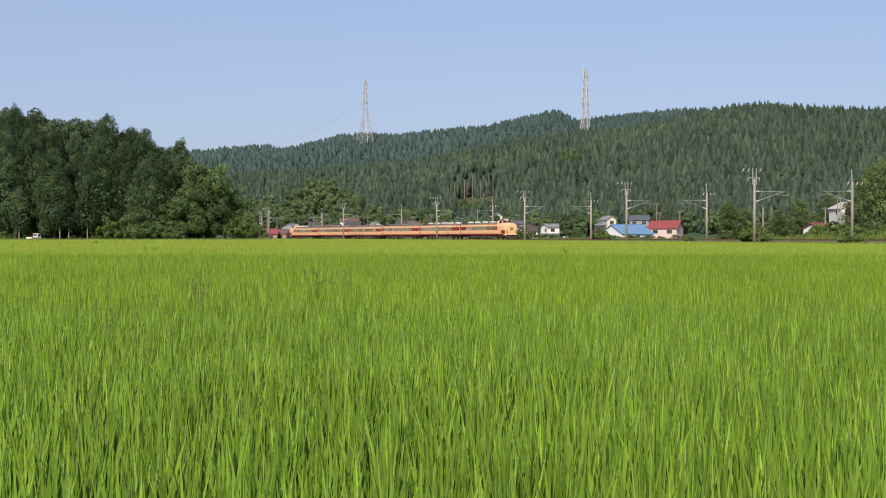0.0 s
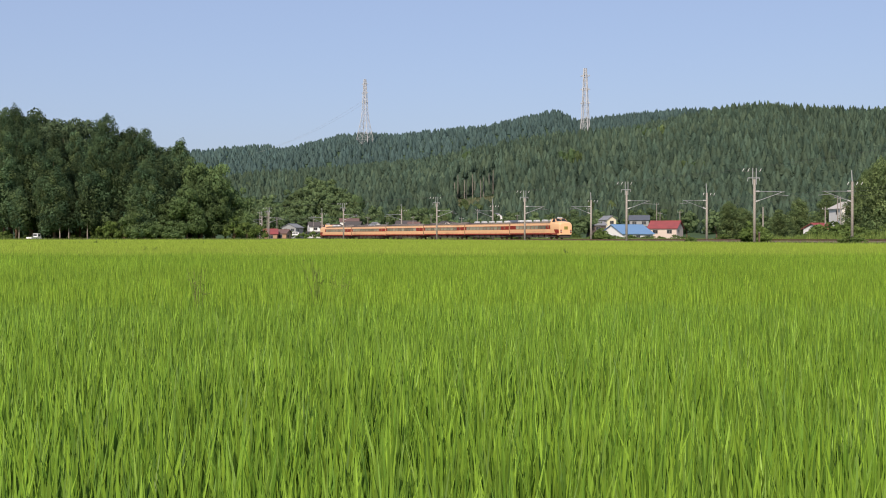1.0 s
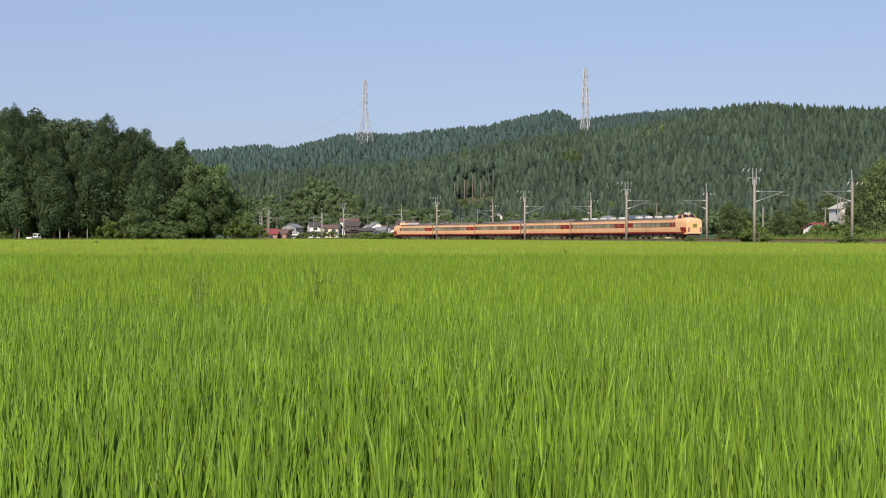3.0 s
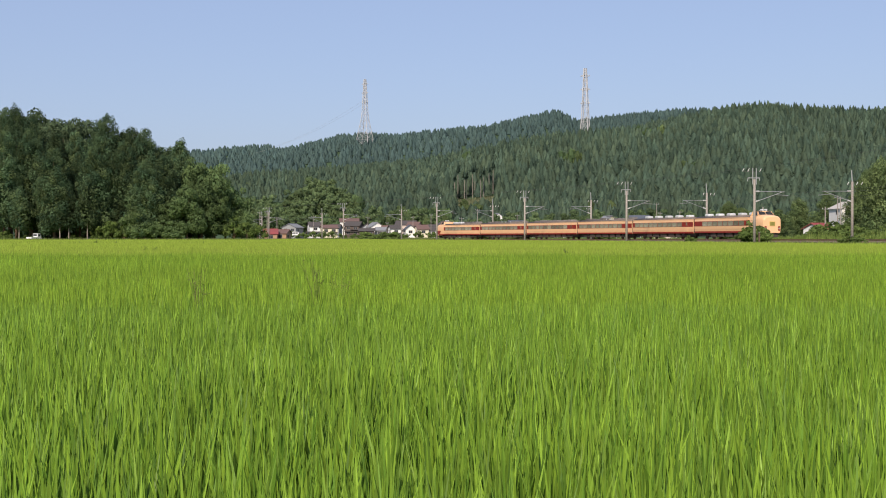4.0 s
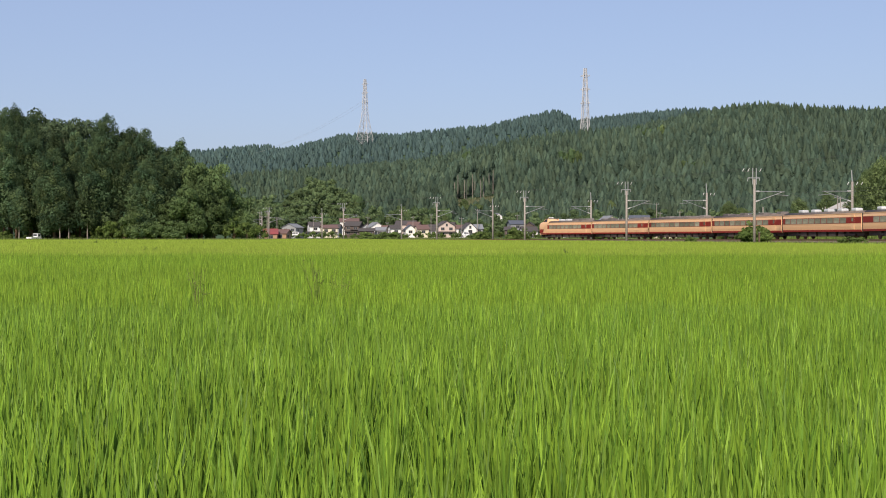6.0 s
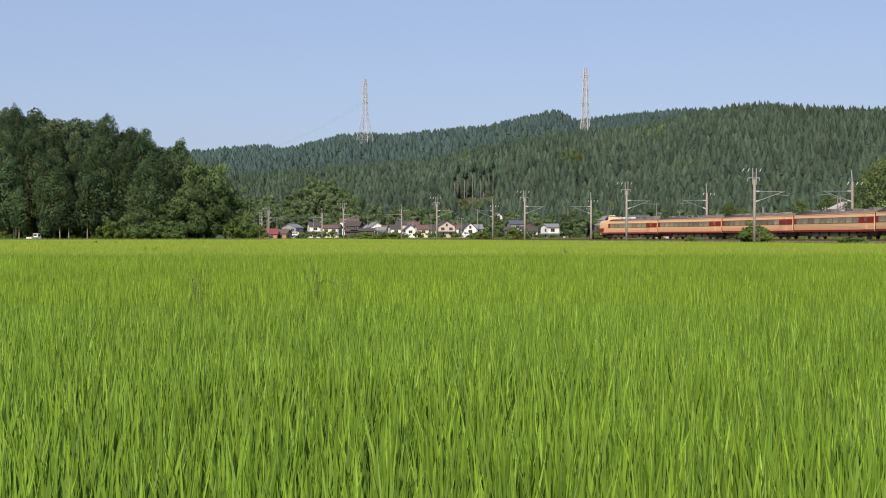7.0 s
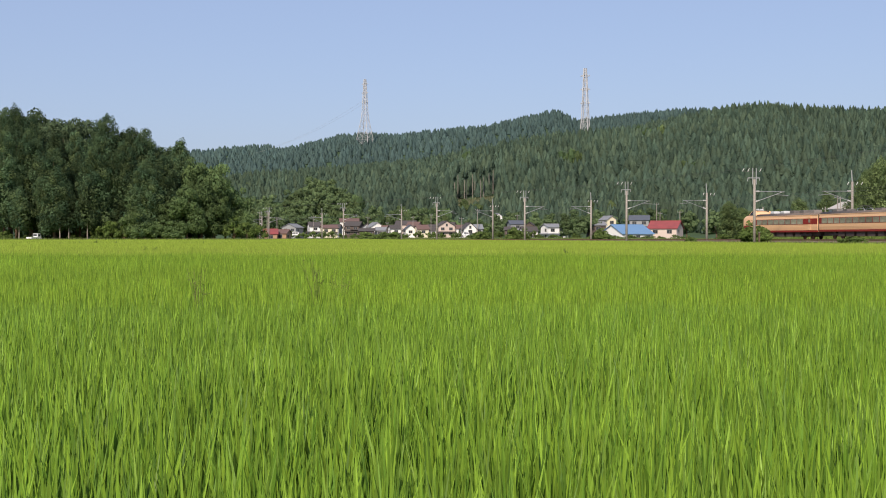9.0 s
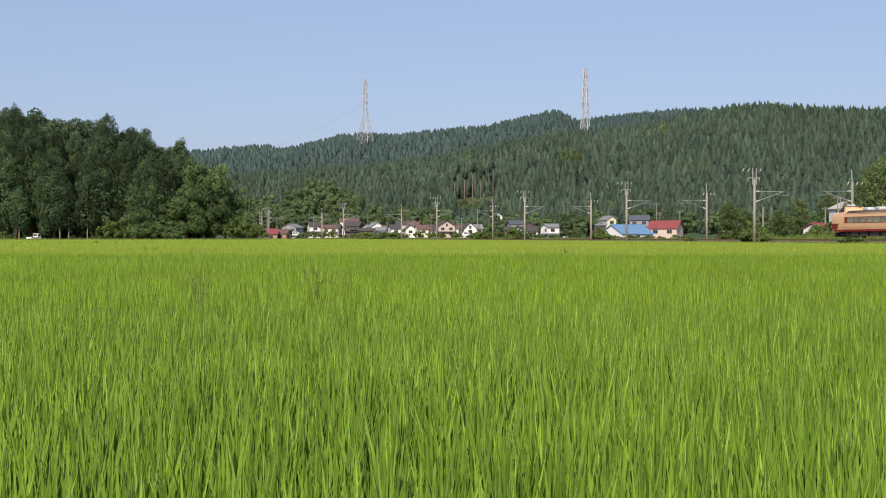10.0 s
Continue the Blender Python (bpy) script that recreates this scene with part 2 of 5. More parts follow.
strip("embankment", ((-9.5, -3), (-7.6, -0.62), (-5.2, -0.5), (4.2, -0.5), (7.0, -0.6), (9.5, -3)), -258, 318, 4, GRASS,
      "low grassy railway embankment beside the paddy", "embankment")
for nm, c in (("track_bed_near", NEAR_TRACK), ("track_bed_far", FAR_TRACK)):
    strip(nm, ((c - 2.2, -0.52), (c - 1.7, -0.2), (c + 1.7, -0.2), (c + 2.2, -0.52)), -258, 318, 2, BALLAST,
          "brown stone ballast under the rails", "track bed")
    for side in (-0.55, 0.55):
        o = c + side
        strip("rail", ((o - 0.06, -0.15), (o - 0.035, 0.0), (o + 0.035, 0.0), (o + 0.06, -0.15)), -258, 318, 2, RAIL,
              "rust-brown steel rail on sleepers", "rail")


# ---- train ----
def train_section(z0=0.98):
    """Half outline of a car body: (half width, height)."""
    return [(1.36, z0), (1.43, 1.25), (1.47, 1.6), (1.47, 2.3), (1.45, 2.8), (1.40, 3.08), (1.36, 3.17)]


def loft(sections, xs, closed_ends=True):
    bm = bmesh.new()
    rows = [[bm.verts.new((x, y, z)) for y, z in sec] for x, sec in zip(xs, sections)]
    for a, b in zip(rows, rows[1:]):
        for i in range(len(a) - 1):
            bm.faces.new((a[i], b[i], b[i + 1], a[i + 1]))
    if closed_ends:
        bm.faces.new(rows[0])
        bm.faces.new(rows[-1][::-1])
    bmesh.ops.recalc_face_normals(bm, faces=bm.faces)
    return bm


def full(half):
    return [(-y, z) for y, z in half] + [(y, z) for y, z in half[::-1]]


def roof_half():
    return [(1.36, 3.17), (1.25, 3.33), (1.0, 3.45), (0.6, 3.52), (0.0, 3.55)]


def train_car(length, kind, coolers, gear, panto, door_at):
    """One express coach; x forward, z up from the rail. kind: 'mid', 'lead' (cab at +x) or 'rear' (cab at -x)."""
    car = thing("train_car", "cream and crimson express train coach on the railway", "train car", "cars of the train")
    h = length / 2
    cab = 1 if kind == "lead" else -1 if kind == "rear" else 0
    x0 = -h + (3.55 if cab < 0 else 0)
    x1 = h - (3.55 if cab > 0 else 0)
    sec = full(train_section())
    part("body", loft([sec, sec], [x0, x1]), CREAM, car, "cream enamelled steel body shell", smooth=False)
    rh = roof_half()
    roof = [(-y, z) for y, z in rh] + [(y, z) for y, z in rh[-2::-1]]
    part("roof", loft([roof, roof], [x0 + 0.05, x1 - 0.05]), ROOFGREY, car, "sooty grey arched roof", smooth=True)
    for sy in (-1, 1):
        bm = bmesh.new()
        box(bm, x0 + 0.05, x1 - 0.05, sy * 1.455, sy * 1.487, 1.98, 2.74)
        part("window_band", bm, CRIMSON, car, "crimson band along the windows")
        bm = bmesh.new()
        box(bm, x0 + 0.02, x1 - 0.02, sy * 1.34, sy * 1.45, 0.96, 1.2)
        part("lower_band", bm, CRIMSON, car, "crimson band along the sill")
        bm = bmesh.new()
        box(bm, x0, x1, sy * 1.355, sy * 1.44, 3.12, 3.2)
        part("gutter", bm, CREAM, car)
        # windows
        first = None
        n = int((x1 - x0 - 3.9) / 1.6)
        start = x0 + 0.7 if kind != "lead" else x0 + 2.6
        n = n if kind != "lead" else 8
        for i in range(n):
            xc = start + (i + 0.5) * 1.6
            if first is None:
                bm = bmesh.new()
                box(bm, -0.72, 0.72, -0.012, 0.012, -0.335, 0.335, 0.01)
                first = part("window", bm, GLASS, car)
                first.location = (xc, sy * 1.487, 2.36)
            else:
                share("window", first, car, pose(xc, sy * 1.487, 2.36))
        # passenger door
        xd = door_at * (h - 2.0) if not cab or door_at * cab < 0 else door_at * (h - 4.4)
        bm = bmesh.new()
        box(bm, xd - 0.40, xd + 0.40, sy * 1.44, sy * 1.494, 1.22, 3.02, 0.02)
        d = part("door", bm, CREAM, car, "cream folding door with a crimson upper half")
        bm = bmesh.new()
        box(bm, xd - 0.39, xd + 0.39, sy * 1.48, sy * 1.499, 1.98, 2.74)
        part("door_band", bm, CRIMSON, d)
        bm = bmesh.new()
        box(bm, xd - 0.2, xd + 0.2, sy * 1.48, sy * 1.505, 2.2, 2.65)
        part("door_pane", bm, GLASS, d)
    # ends and gangways
    for e in (-1, 1):
        if e == cab:
            continue
        xe = x1 if e > 0 else x0
        bm = bmesh.new()
        box(bm, xe - 0.02 * e, xe + 0.18 * e, -1.38, 1.38, 1.05, 3.22, 0.05)
        part("gangway", bm, UNDER, car, "black folded gangway bellows")
    # underframe
    bm = bmesh.new()
    for xb, w in ((-4.6, 1.6), (-2.4, 1.9), (0.2, 2.0), (2.7, 1.7), (4.9, 1.4)):
        box(bm, xb - w / 2, xb + w / 2, -1.25, 1.25, 0.36, 1.0, 0.04)
    part("underfloor_gear", bm, UNDER, car, "black underfloor equipment boxes")
    first = None
    for xb in (-h + 3.6, h - 3.6):
        bogie = new("bogie")
        bogie.parent = car
        bogie.location = (xb, 0, 0)
        for sy in (-1, 1):
            bm = bmesh.new()
            box(bm, -1.6, 1.6, sy * 0.98, sy * 1.14, 0.45, 0.72, 0.05)
            box(bm, -0.35, 0.35, sy * 0.96, sy * 1.18, 0.6, 0.98, 0.05)
            part("side_frame", bm, UNDER, bogie)
        for xw in (-1.05, 1.05):
            bm = bmesh.new()
            for sy in (-1, 1):
                tube(bm, (xw, sy * 0.50, 0.43), (xw, sy * 0.63, 0.43), 0.43, n=20)
            tube(bm, (xw, -0.6, 0.43), (xw, 0.6, 0.43), 0.08)
            part("wheelset", bm, RAIL, bogie)
    # roof coolers
    first = None
    for xc in coolers:
        if first is None:
            bm = bmesh.new()
            box(bm, -0.6, 0.6, -0.5, 0.5, 3.44, 3.90, 0.19)
            first = part("roof_cooler", bm, ALU, car, "pale metal roof cooler cover")
            first.location.x = xc
        else:
            share("roof_cooler", first, car, pose(xc, 0, 0))["label"] = "pale metal roof cooler cover"
    for xc, w, z in gear:
        bm = bmesh.new()
        box(bm, xc - w / 2, xc + w / 2, -0.6, 0.6, 3.46, z, 0.07)
        part("roof_gear", bm, ROOFGEAR, car, "grimy grey roof equipment box")
    if panto is not None:
        pantograph(car, panto)
    bm = bmesh.new()
    box(bm, x0 + 0.3, x1 - 0.3, -0.85, 0.85, 0.46, 1.0)
    part("centre_sill", bm, UNDER, car)
    if cab:
        cab_end(car, h, cab)
    return car


def pantograph(car, x):
    """A folded diamond collector on insulators."""
    p = new("pantograph")
    p.parent = car
    p.location = (x, 0, 3.5)
    bm = bmesh.new()
    for y in (-0.6, 0.6):
        tube(bm, (-0.9, y, 0.22), (0.9, y, 0.22), 0.035)
        tube(bm, (-0.9, y, 0.22), (0.1, y * 0.6, 0.55), 0.025)
        tube(bm, (0.9, y, 0.22), (-0.1, y * 0.6, 0.55), 0.025)
    part("linkage", bm, STEEL, p)
    bm = bmesh.new()
    box(bm, -0.25, 0.25, -0.85, 0.85, 0.55, 0.62, 0.02)
    part("collector", bm, WIRE, p)
    for a in (-0.8, 0.8):
        for y in (-0.55, 0.55):
            bm = bmesh.new()
            tube(bm, (a, y, 0), (a, y, 0.2), 0.07, 0.05)
            part("insulator", bm, PORCELAIN, p)


def cab_end(car, h, c):
    top = 4.03
    def sec(w, z0, zt, k):
        base = [(1.36, z0), (1.43, 1.25), (1.47, 1.6), (1.47, 2.3), (1.45, 2.8), (1.36, 3.17)]
        half = [(y * w, min(z, zt - 0.35)) for y, z in base]
        half += [(1.2 * w * k, zt - 0.12), (0.7 * w * k, zt), (0.0, zt + 0.02)]
        return [(-y, z) for y, z in half] + [(y, z) for y, z in half[-2::-1]]
    xs = [h - 3.6, h - 3.25, h - 2.95, h - 2.2, h - 1.65, h - 0.5, h - 0.14, h]
    ss = [sec(1, 0.98, 3.56, 0.95), sec(1, 0.95, top - 0.12, 0.88), sec(1, 0.9, top, 0.86), sec(1, 0.88, top - 0.01, 0.84),
          sec(1, 0.84, 3.52, 0.94), sec(0.985, 0.80, 3.40, 0.96), sec(0.95, 0.84, 3.30, 0.96), sec(0.88, 0.92, 3.12, 0.94)]
    shell = part("cab_shell", loft(ss, [x * c for x in xs]), CREAM, car, "cream blunt-nosed cab shell with a raised roof", smooth=True)
    shell.data.set_sharp_from_angle(angle=radians(28))
    bm = bmesh.new()
    v = [bm.verts.new((c * x, y, z)) for x, y, z in ((h - 2.16, -1.0, top - 0.04), (h - 2.16, 1.0, top - 0.04), (h - 1.58, 1.16, 3.52), (h - 1.58, -1.16, 3.52))]
    bm.faces.new(v)
    bmesh.ops.solidify(bm, geom=bm.faces[:], thickness=0.06)
    part("windscreen", bm, CABGLASS, car, "dark sloped windscreen")
    for sy in (-1, 1):
        bm = bmesh.new()
        pts = [(h - 3.15, 3.40), (h - 2.95, 3.90), (h - 2.22, 3.90), (h - 1.78, 3.40)]
        v = [bm.verts.new((c * x, sy * (1.32 if z < 3.6 else 1.12), z)) for x, z in pts]
        bm.faces.new(v)
        bmesh.ops.solidify(bm, geom=bm.faces[:], thickness=0.05)
        part("cab_side_window", bm, CABGLASS, car)
        bm = bmesh.new()
        box(bm, c * (h - 3.6), c * (h - 0.9), sy * 1.36, sy * 1.455, 0.95, 1.17)
        part("lower_band", bm, CRIMSON, car)
        bm = bmesh.new()
        pts = [(h - 2.1, 1.93), (h - 1.7, 1.3), (h - 0.75, 1.22), (h - 0.3, 1.22), (h - 0.3, 1.88), (h - 0.75, 1.93)]
        rows = [[bm.verts.new((c * x, sy * (q - (0.0 if x < h - 0.5 else 0.035)), z)) for x, z in pts] for q in (1.40, 1.485)]
        for u in range(6):
            bm.faces.new((rows[0][u], rows[0][(u + 1) % 6], rows[1][(u + 1) % 6], rows[1][u]))
        bm.faces.new(rows[0]), bm.faces.new(rows[1][::-1])
        bmesh.ops.recalc_face_normals(bm, faces=bm.faces)
        part("cheek_patch", bm, CRIMSON, car, "crimson painted cheek")
        bm = bmesh.new()
        box(bm, c * (h - 0.16), c * (h + 0.012), sy * 0.9, sy * 1.24, 1.22, 1.88, 0.03)
        part("lamp_panel", bm, CRIMSON, car, "crimson panel round the headlight")
        bm = bmesh.new()
        tube(bm, (c * (h - 0.12), sy * 1.06, 1.55), (c * (h + 0.05), sy * 1.06, 1.55), 0.12, n=16)
        part("headlight", bm, LENS, car, "round silver headlight")
    bm = bmesh.new()
    box(bm, c * (h - 0.05), c * (h + 0.03), -0.46, 0.46, 1.85, 2.55, 0.03)
    plate = part("headboard", bm, GOLD, car, "gold-framed train headboard")
    bm = bmesh.new()
    box(bm, c * (h - 0.02), c * (h + 0.045), -0.36, 0.36, 1.95, 2.45, 0.01)
    part("panel", bm, EMBLEM, plate, "dark green headboard panel")
    bm = bmesh.new()
    box(bm, c * (h - 0.9), c * (h - 0.3), -1.1, 1.1, 0.3, 0.95, 0.1)
    part("skirt", bm, UNDER, car, "grey snowplough skirt")
    bm = bmesh.new()
    box(bm, c * (h - 3.15), c * (h - 2.2), -0.98, 0.98, top - 0.05, top + 0.06, 0.04)
    part("cab_roof", bm, ROOFGREY, car, "sooty grey cab roof")
    for y in (-1.12, 0.0, 1.12):
        bm = bmesh.new()
        tube(bm, (c * (h - 2.13), y * 0.93, top - 0.05), (c * (h - 1.55), y * 1.07, 3.5), 0.035, n=6)
        part("window_pillar", bm, CREAM, car)
    for y in (-0.3, 0.3):
        bm = bmesh.new()
        tube(bm, (c * (h - 2.6), y, top + 0.17), (c * (h - 2.12), y, top + 0.17), 0.15, n=12)
        part("roof_headlight", bm, ALU, car, "pale roof headlight housing")
    bm = bmesh.new()
    box(bm, c * (h - 2.95), c * (h - 2.65), -0.35, 0.35, top + 0.04, top + 0.18, 0.05)
    part("horn_cover", bm, ALU, car)
    for sy in (-1, 1):
        bm = bmesh.new()
        tube(bm, (c * (h - 3.7), sy * 1.25, 3.2), (c * (h - 3.3), sy * 1.07, 3.97), 0.13)
        part("cab_fairing", bm, CREAM, car)


CARS = []
PITCH = ((0.0, 21.0), (21.0, 41.5), (41.5, 62.0), (62.0, 82.5), (82.5, 103.0), (103.0, 124.0))
for i, (a, b) in enumerate(PITCH):
    kind = "rear" if i == 0 else "lead" if i == 5 else "mid"
    half = (b - a) / 2 - 0.19
    co, gear, panto = [], [], None
    if i == 5:
        co, gear = [-8.2, -4.8, -1.4, 2.0, 5.2], []
    elif i == 4:
        co = [-7.0, -3.6, -0.2, 3.2, 6.6]
    elif i == 3:
        gear, panto = [(-7.5, 1.6, 3.8), (-4.5, 1.2, 3.7), (-2.4, 1.4, 3.85), (3.0, 1.5, 3.8), (5.8, 1.0, 3.7), (7.9, 1.2, 3.85)], 0.2
    elif i == 2:
        gear = [(-7.8, 1.2, 3.7), (-5.2, 1.6, 3.75), (-2.6, 1.1, 3.7), (0.2, 1.5, 3.75), (3.0, 1.2, 3.7), (5.8, 1.5, 3.75)]
    elif i == 1:
        gear, panto = [(-7.6, 1.4, 3.75), (-4.9, 1.2, 3.8), (3.2, 1.6, 3.75), (6.6, 1.3, 3.8)], -1.0
    else:
        co, gear = [-3.4, -0.6], [(2.2, 1.1, 3.9), (4.8, 1.1, 3.9), (7.4, 1.1, 3.9)]
    CARS.append((train_car(2 * half, kind, co, gear, panto, 1), (a + b) / 2))


def train_pose(offset, t):
    s = -103.24 + 22.508 * t + 0.0793 * t * t + offset
    xa, ya, _ = on_track(s - 6.8, FAR_TRACK)
    xb, yb, _ = on_track(s + 6.8, FAR_TRACK)
    return pose((xa + xb) / 2, (ya + yb) / 2, rail_z(s), 0, 0, math.degrees(math.atan2(yb - ya, xb - xa)))


# ---- overhead line poles ----
def catenary_pole(m, side, arms):
    """Concrete pole with its bracket. Local +x points over the track; z from the rail level."""
    p = thing("catenary_pole", "weathered concrete railway pole with a steel bracket beside the track", "utility pole", "overhead line poles", m)
    bm = bmesh.new()
    tube(bm, (0, 0, -1.2), (0, 0, 7.9 if arms else 7.55), 0.2, 0.155, 14)
    part("shaft", bm, CONCRETE, p, smooth=True)
    bm = bmesh.new()
    tube(bm, (0.15, 0, 6.3), (4.3, 0, 6.26), 0.045)
    tube(bm, (0.15, 0, 4.92), (4.0, 0, 6.24), 0.045)
    tube(bm, (3.0, 0, 5.9), (4.9, 0, 5.75), 0.03)
    part("bracket", bm, STEEL, p, "galvanised steel cantilever bracket")
    for z, dz in ((6.3, 0), (4.96, 0.12)):
        bm = bmesh.new()
        for k in range(4):
            tube(bm, (0.2 + 0.13 * k, 0, z + dz * k * 0.35), (0.28 + 0.13 * k, 0, z + dz * k * 0.35 + dz * 0.2), 0.10, n=10)
        part("insulator", bm, PORCELAIN, p, "white porcelain insulator")
    if arms:
        for x in (-0.25, 0.25):
            bm = bmesh.new()
            tube(bm, (x, 0, 7.2), (x, 0, 9.35), 0.065)
            part("mast", bm, STEEL, p)
        bm = bmesh.new()
        box(bm, -0.95, 0.75, -0.06, 0.06, 8.0, 8.12)
        part("crossarm", bm, STEEL, p)
        bm = bmesh.new()
        tube(bm, (-0.92, 0, 8.05), (-0.98, 0, 7.6), 0.05)
        part("drop_bracket", bm, STEEL, p)
        bm = bmesh.new()
        tube(bm, (0.7, 0, 8.05), (0.72, 0, 7.7), 0.05)
        part("drop_bracket", bm, STEEL, p)
        for x in (-1.6, -0.85, 0.85):
            bm = bmesh.new()
            tube(bm, (x - 0.12, 0, 8.9), (x + 0.12, 0, 9.3), 0.035, 0.05)
            part("insulator", bm, PORCELAIN, p)
        bm = bmesh.new()
        box(bm, -1.65, 0.9, -0.02, 0.02, 8.86, 8.90)
        part("insulator_arm", bm, WIRE, p)
    else:
        bm = bmesh.new()
        tube(bm, (0, 0, 7.3), (0.12, 0, 9.05), 0.08)
        part("mast", bm, STEEL, p)
        for x in (0.6, -0.7, -1.4):
            bm = bmesh.new()
            tube(bm, (x + 0.1, 0, 7.15), (x - 0.1, 0, 7.5), 0.035, 0.05)
            part("insulator", bm, PORCELAIN, p)
        bm = bmesh.new()
        box(bm, -1.45, 0.65, -0.02, 0.02, 7.11, 7.15)
        part("crossarm", bm, WIRE, p)
    return p


NEAR_POLES = (-150, -102.2, -50.0, 1.5, 41.7, 81.2, 122.4, 162)
FAR_POLES = (-140, -91.8, -41.5, 4.6, 45.5, 85.3, 125.4, 166)
for s in NEAR_POLES:
    x, y, a = on_track(s, -6.7)
    catenary_pole(pose(x, y, rail_z(s), 0, 0, 90 - math.degrees(a)), 1, True)
for s in FAR_POLES:
    x, y, a = on_track(s, 5.7)
    catenary_pole(pose(x, y, rail_z(s), 0, 0, 270 - math.degrees(a)), -1, False)


# ---- pylons ----
def pylon(m, height, base):
    t = thing("transmission_tower", "tall grey steel lattice power pylon on the wooded hill", "pylon", "power pylons", m)
    def half(z):
        k = z / height
        return base / 2 * (1 - k / 0.45) + 3.0 * (k / 0.45) if k < 0.45 else 3.0 - 2.0 * (k - 0.45) / 0.55
    n = 11
    zs = [height * (i / n) ** 0.9 for i in range(n + 1)]
    for sx, sy in ((1, 1), (1, -1), (-1, 1), (-1, -1)):
        v, f = [], []
        for i, z in enumerate(zs):
            cx, cy, r = sx * half(z), sy * half(z), 0.25
            v += [(cx - r, cy - r, z), (cx + r, cy - r, z), (cx + r, cy + r, z), (cx - r, cy + r, z)]
            if i:
                q = 4 * i
                f += [(q - 4 + k, q - 4 + (k + 1) % 4, q + (k + 1) % 4, q + k) for k in range(4)]
        mesh_ob("leg", v, f, PYLON, t)
    bm = bmesh.new()
    for a, b in zip(zs, zs[1:]):
        ha, hb = half(a), half(b)
        c = [(1, 1), (-1, 1), (-1, -1), (1, -1)]
        for (p, q), (r, s) in zip(c, c[1:] + c[:1]):
            tube(bm, (p * ha, q * ha, a), (r * hb, s * hb, b), 0.15, n=4)
            tube(bm, (r * ha, s * ha, a), (p * hb, q * hb, b), 0.15, n=4)
            tube(bm, (p * hb, q * hb, b), (r * hb, s * hb, b), 0.15, n=4)
    part("bracing", bm, PYLON, t, "crossed lattice bracing")
    for k in (0.66, 0.79, 0.92):
        z = height * k
        for sx in (-1, 1):
            bm = bmesh.new()
            for sy in (-1, 1):
                tube(bm, (0, sy * half(z), z), (0, sx * 4.6, z + 0.8), 0.15, n=4)
                tube(bm, (0, sy * half(z), z + 2.2), (0, sx * 4.6, z + 0.8), 0.15, n=4)
            part("crossarm", bm, PYLON, t)


for px, py, e, w in ((-94.0, 1500, 12.59, 18), (125.7, 1100, 13.45, 13)):
    zb = float(ground_z(px, py)) - 2
    pylon(pose(px, py, zb, 0, 0, 65), EYE + e * py / 100 - zb, w)


# ---- overhead wires ----
def overhead_wire(off, height, name, label, r):
    ss = np.arange(-200, 240, 4.0)
    v, f = [], []
    for i, s in enumerate(ss):
        x, y, a = on_track(s, off)
        z = rail_z(s) + height
        for k in range(4):
            t = k * math.pi / 2
            v.append((x + r * math.cos(t) * math.sin(a), y + r * math.cos(t) * math.cos(a), z + r * math.sin(t)))
        if i:
            q = 4 * i
            f += [(q - 4 + k, q - 4 + (k + 1) % 4, q + (k + 1) % 4, q + k) for k in range(4)]
    tagged(mesh_ob(name, v, f, WIRE), label, "overhead wire", "overhead wires")


for c in (NEAR_TRACK, FAR_TRACK):
    overhead_wire(c, 5.1, "contact_wire", "thin dark contact wire above the rails", 0.008)
    overhead_wire(c, 5.95, "messenger_wire", "thin dark messenger wire above the contact wire", 0.009)
for o in (-8.3, -7.55, -5.85):
    overhead_wire(o, 9.3, "feeder_wire", "thin feeder wire on the pole tops", 0.009)


# ---- rice ----
def blades(rng, x, y, n_seg, h, w, lean, base_z, curl):
    """Leaf blades as tapered curved strips: arrays of vertices and triangles."""
    n = len(x)
    h = h[:, None]
    t = np.linspace(0, 1, n_seg + 1)[None, :]
    face = rng.uniform(0, math.pi, n)[:, None]
    face = np.where(rng.random((n, 1)) < 0.6, rng.normal(0, 0.5, (n, 1)), face)
    dirn = rng.uniform(0, 2 * math.pi, n)[:, None]
    bend = (lean * rng.random((n, 1)) * t + curl * rng.random((n, 1)) ** 2 * t ** 3) * h
    cx = x[:, None] + np.cos(dirn) * bend
    cy = y[:, None] + np.sin(dirn) * bend
    cz = base_z + h * t * (1 - 0.12 * t * (bend / h))
    half = w[:, None] * 0.5 * np.clip(1.15 - t ** 2.2 * 1.12, 0.03, 1)
    dx, dy = np.cos(face) * half, np.sin(face) * half
    left = np.stack([cx - dx, cy - dy, cz], -1)
    right = np.stack([cx + dx, cy + dy, cz], -1)
    v = np.stack([left, right], 2).reshape(n, -1, 3)
    f = []
    for i in range(n_seg):
        a = 2 * i
        f += [(a, a + 1, a + 3), (a, a + 3, a + 2)]
    f = np.array(f)
    k = v.shape[1]
    faces = (f[None] + (np.arange(n) * k)[:, None, None]).reshape(-1, 3)
    return v.reshape(-1, 3), faces


def edge_y(x):
    """Depth at which the paddies end: the railway bank on one hand, the track below the wood on the other."""
    ex, ey = [], []
    for s in range(-110, 200, 6):
        px, py, _ = on_track(s, -8.6)
        ex.append(px), ey.append(py)
    ex, ey = np.array(ex), np.array(ey)
    return np.interp(x, ex, ey, left=ey[0])


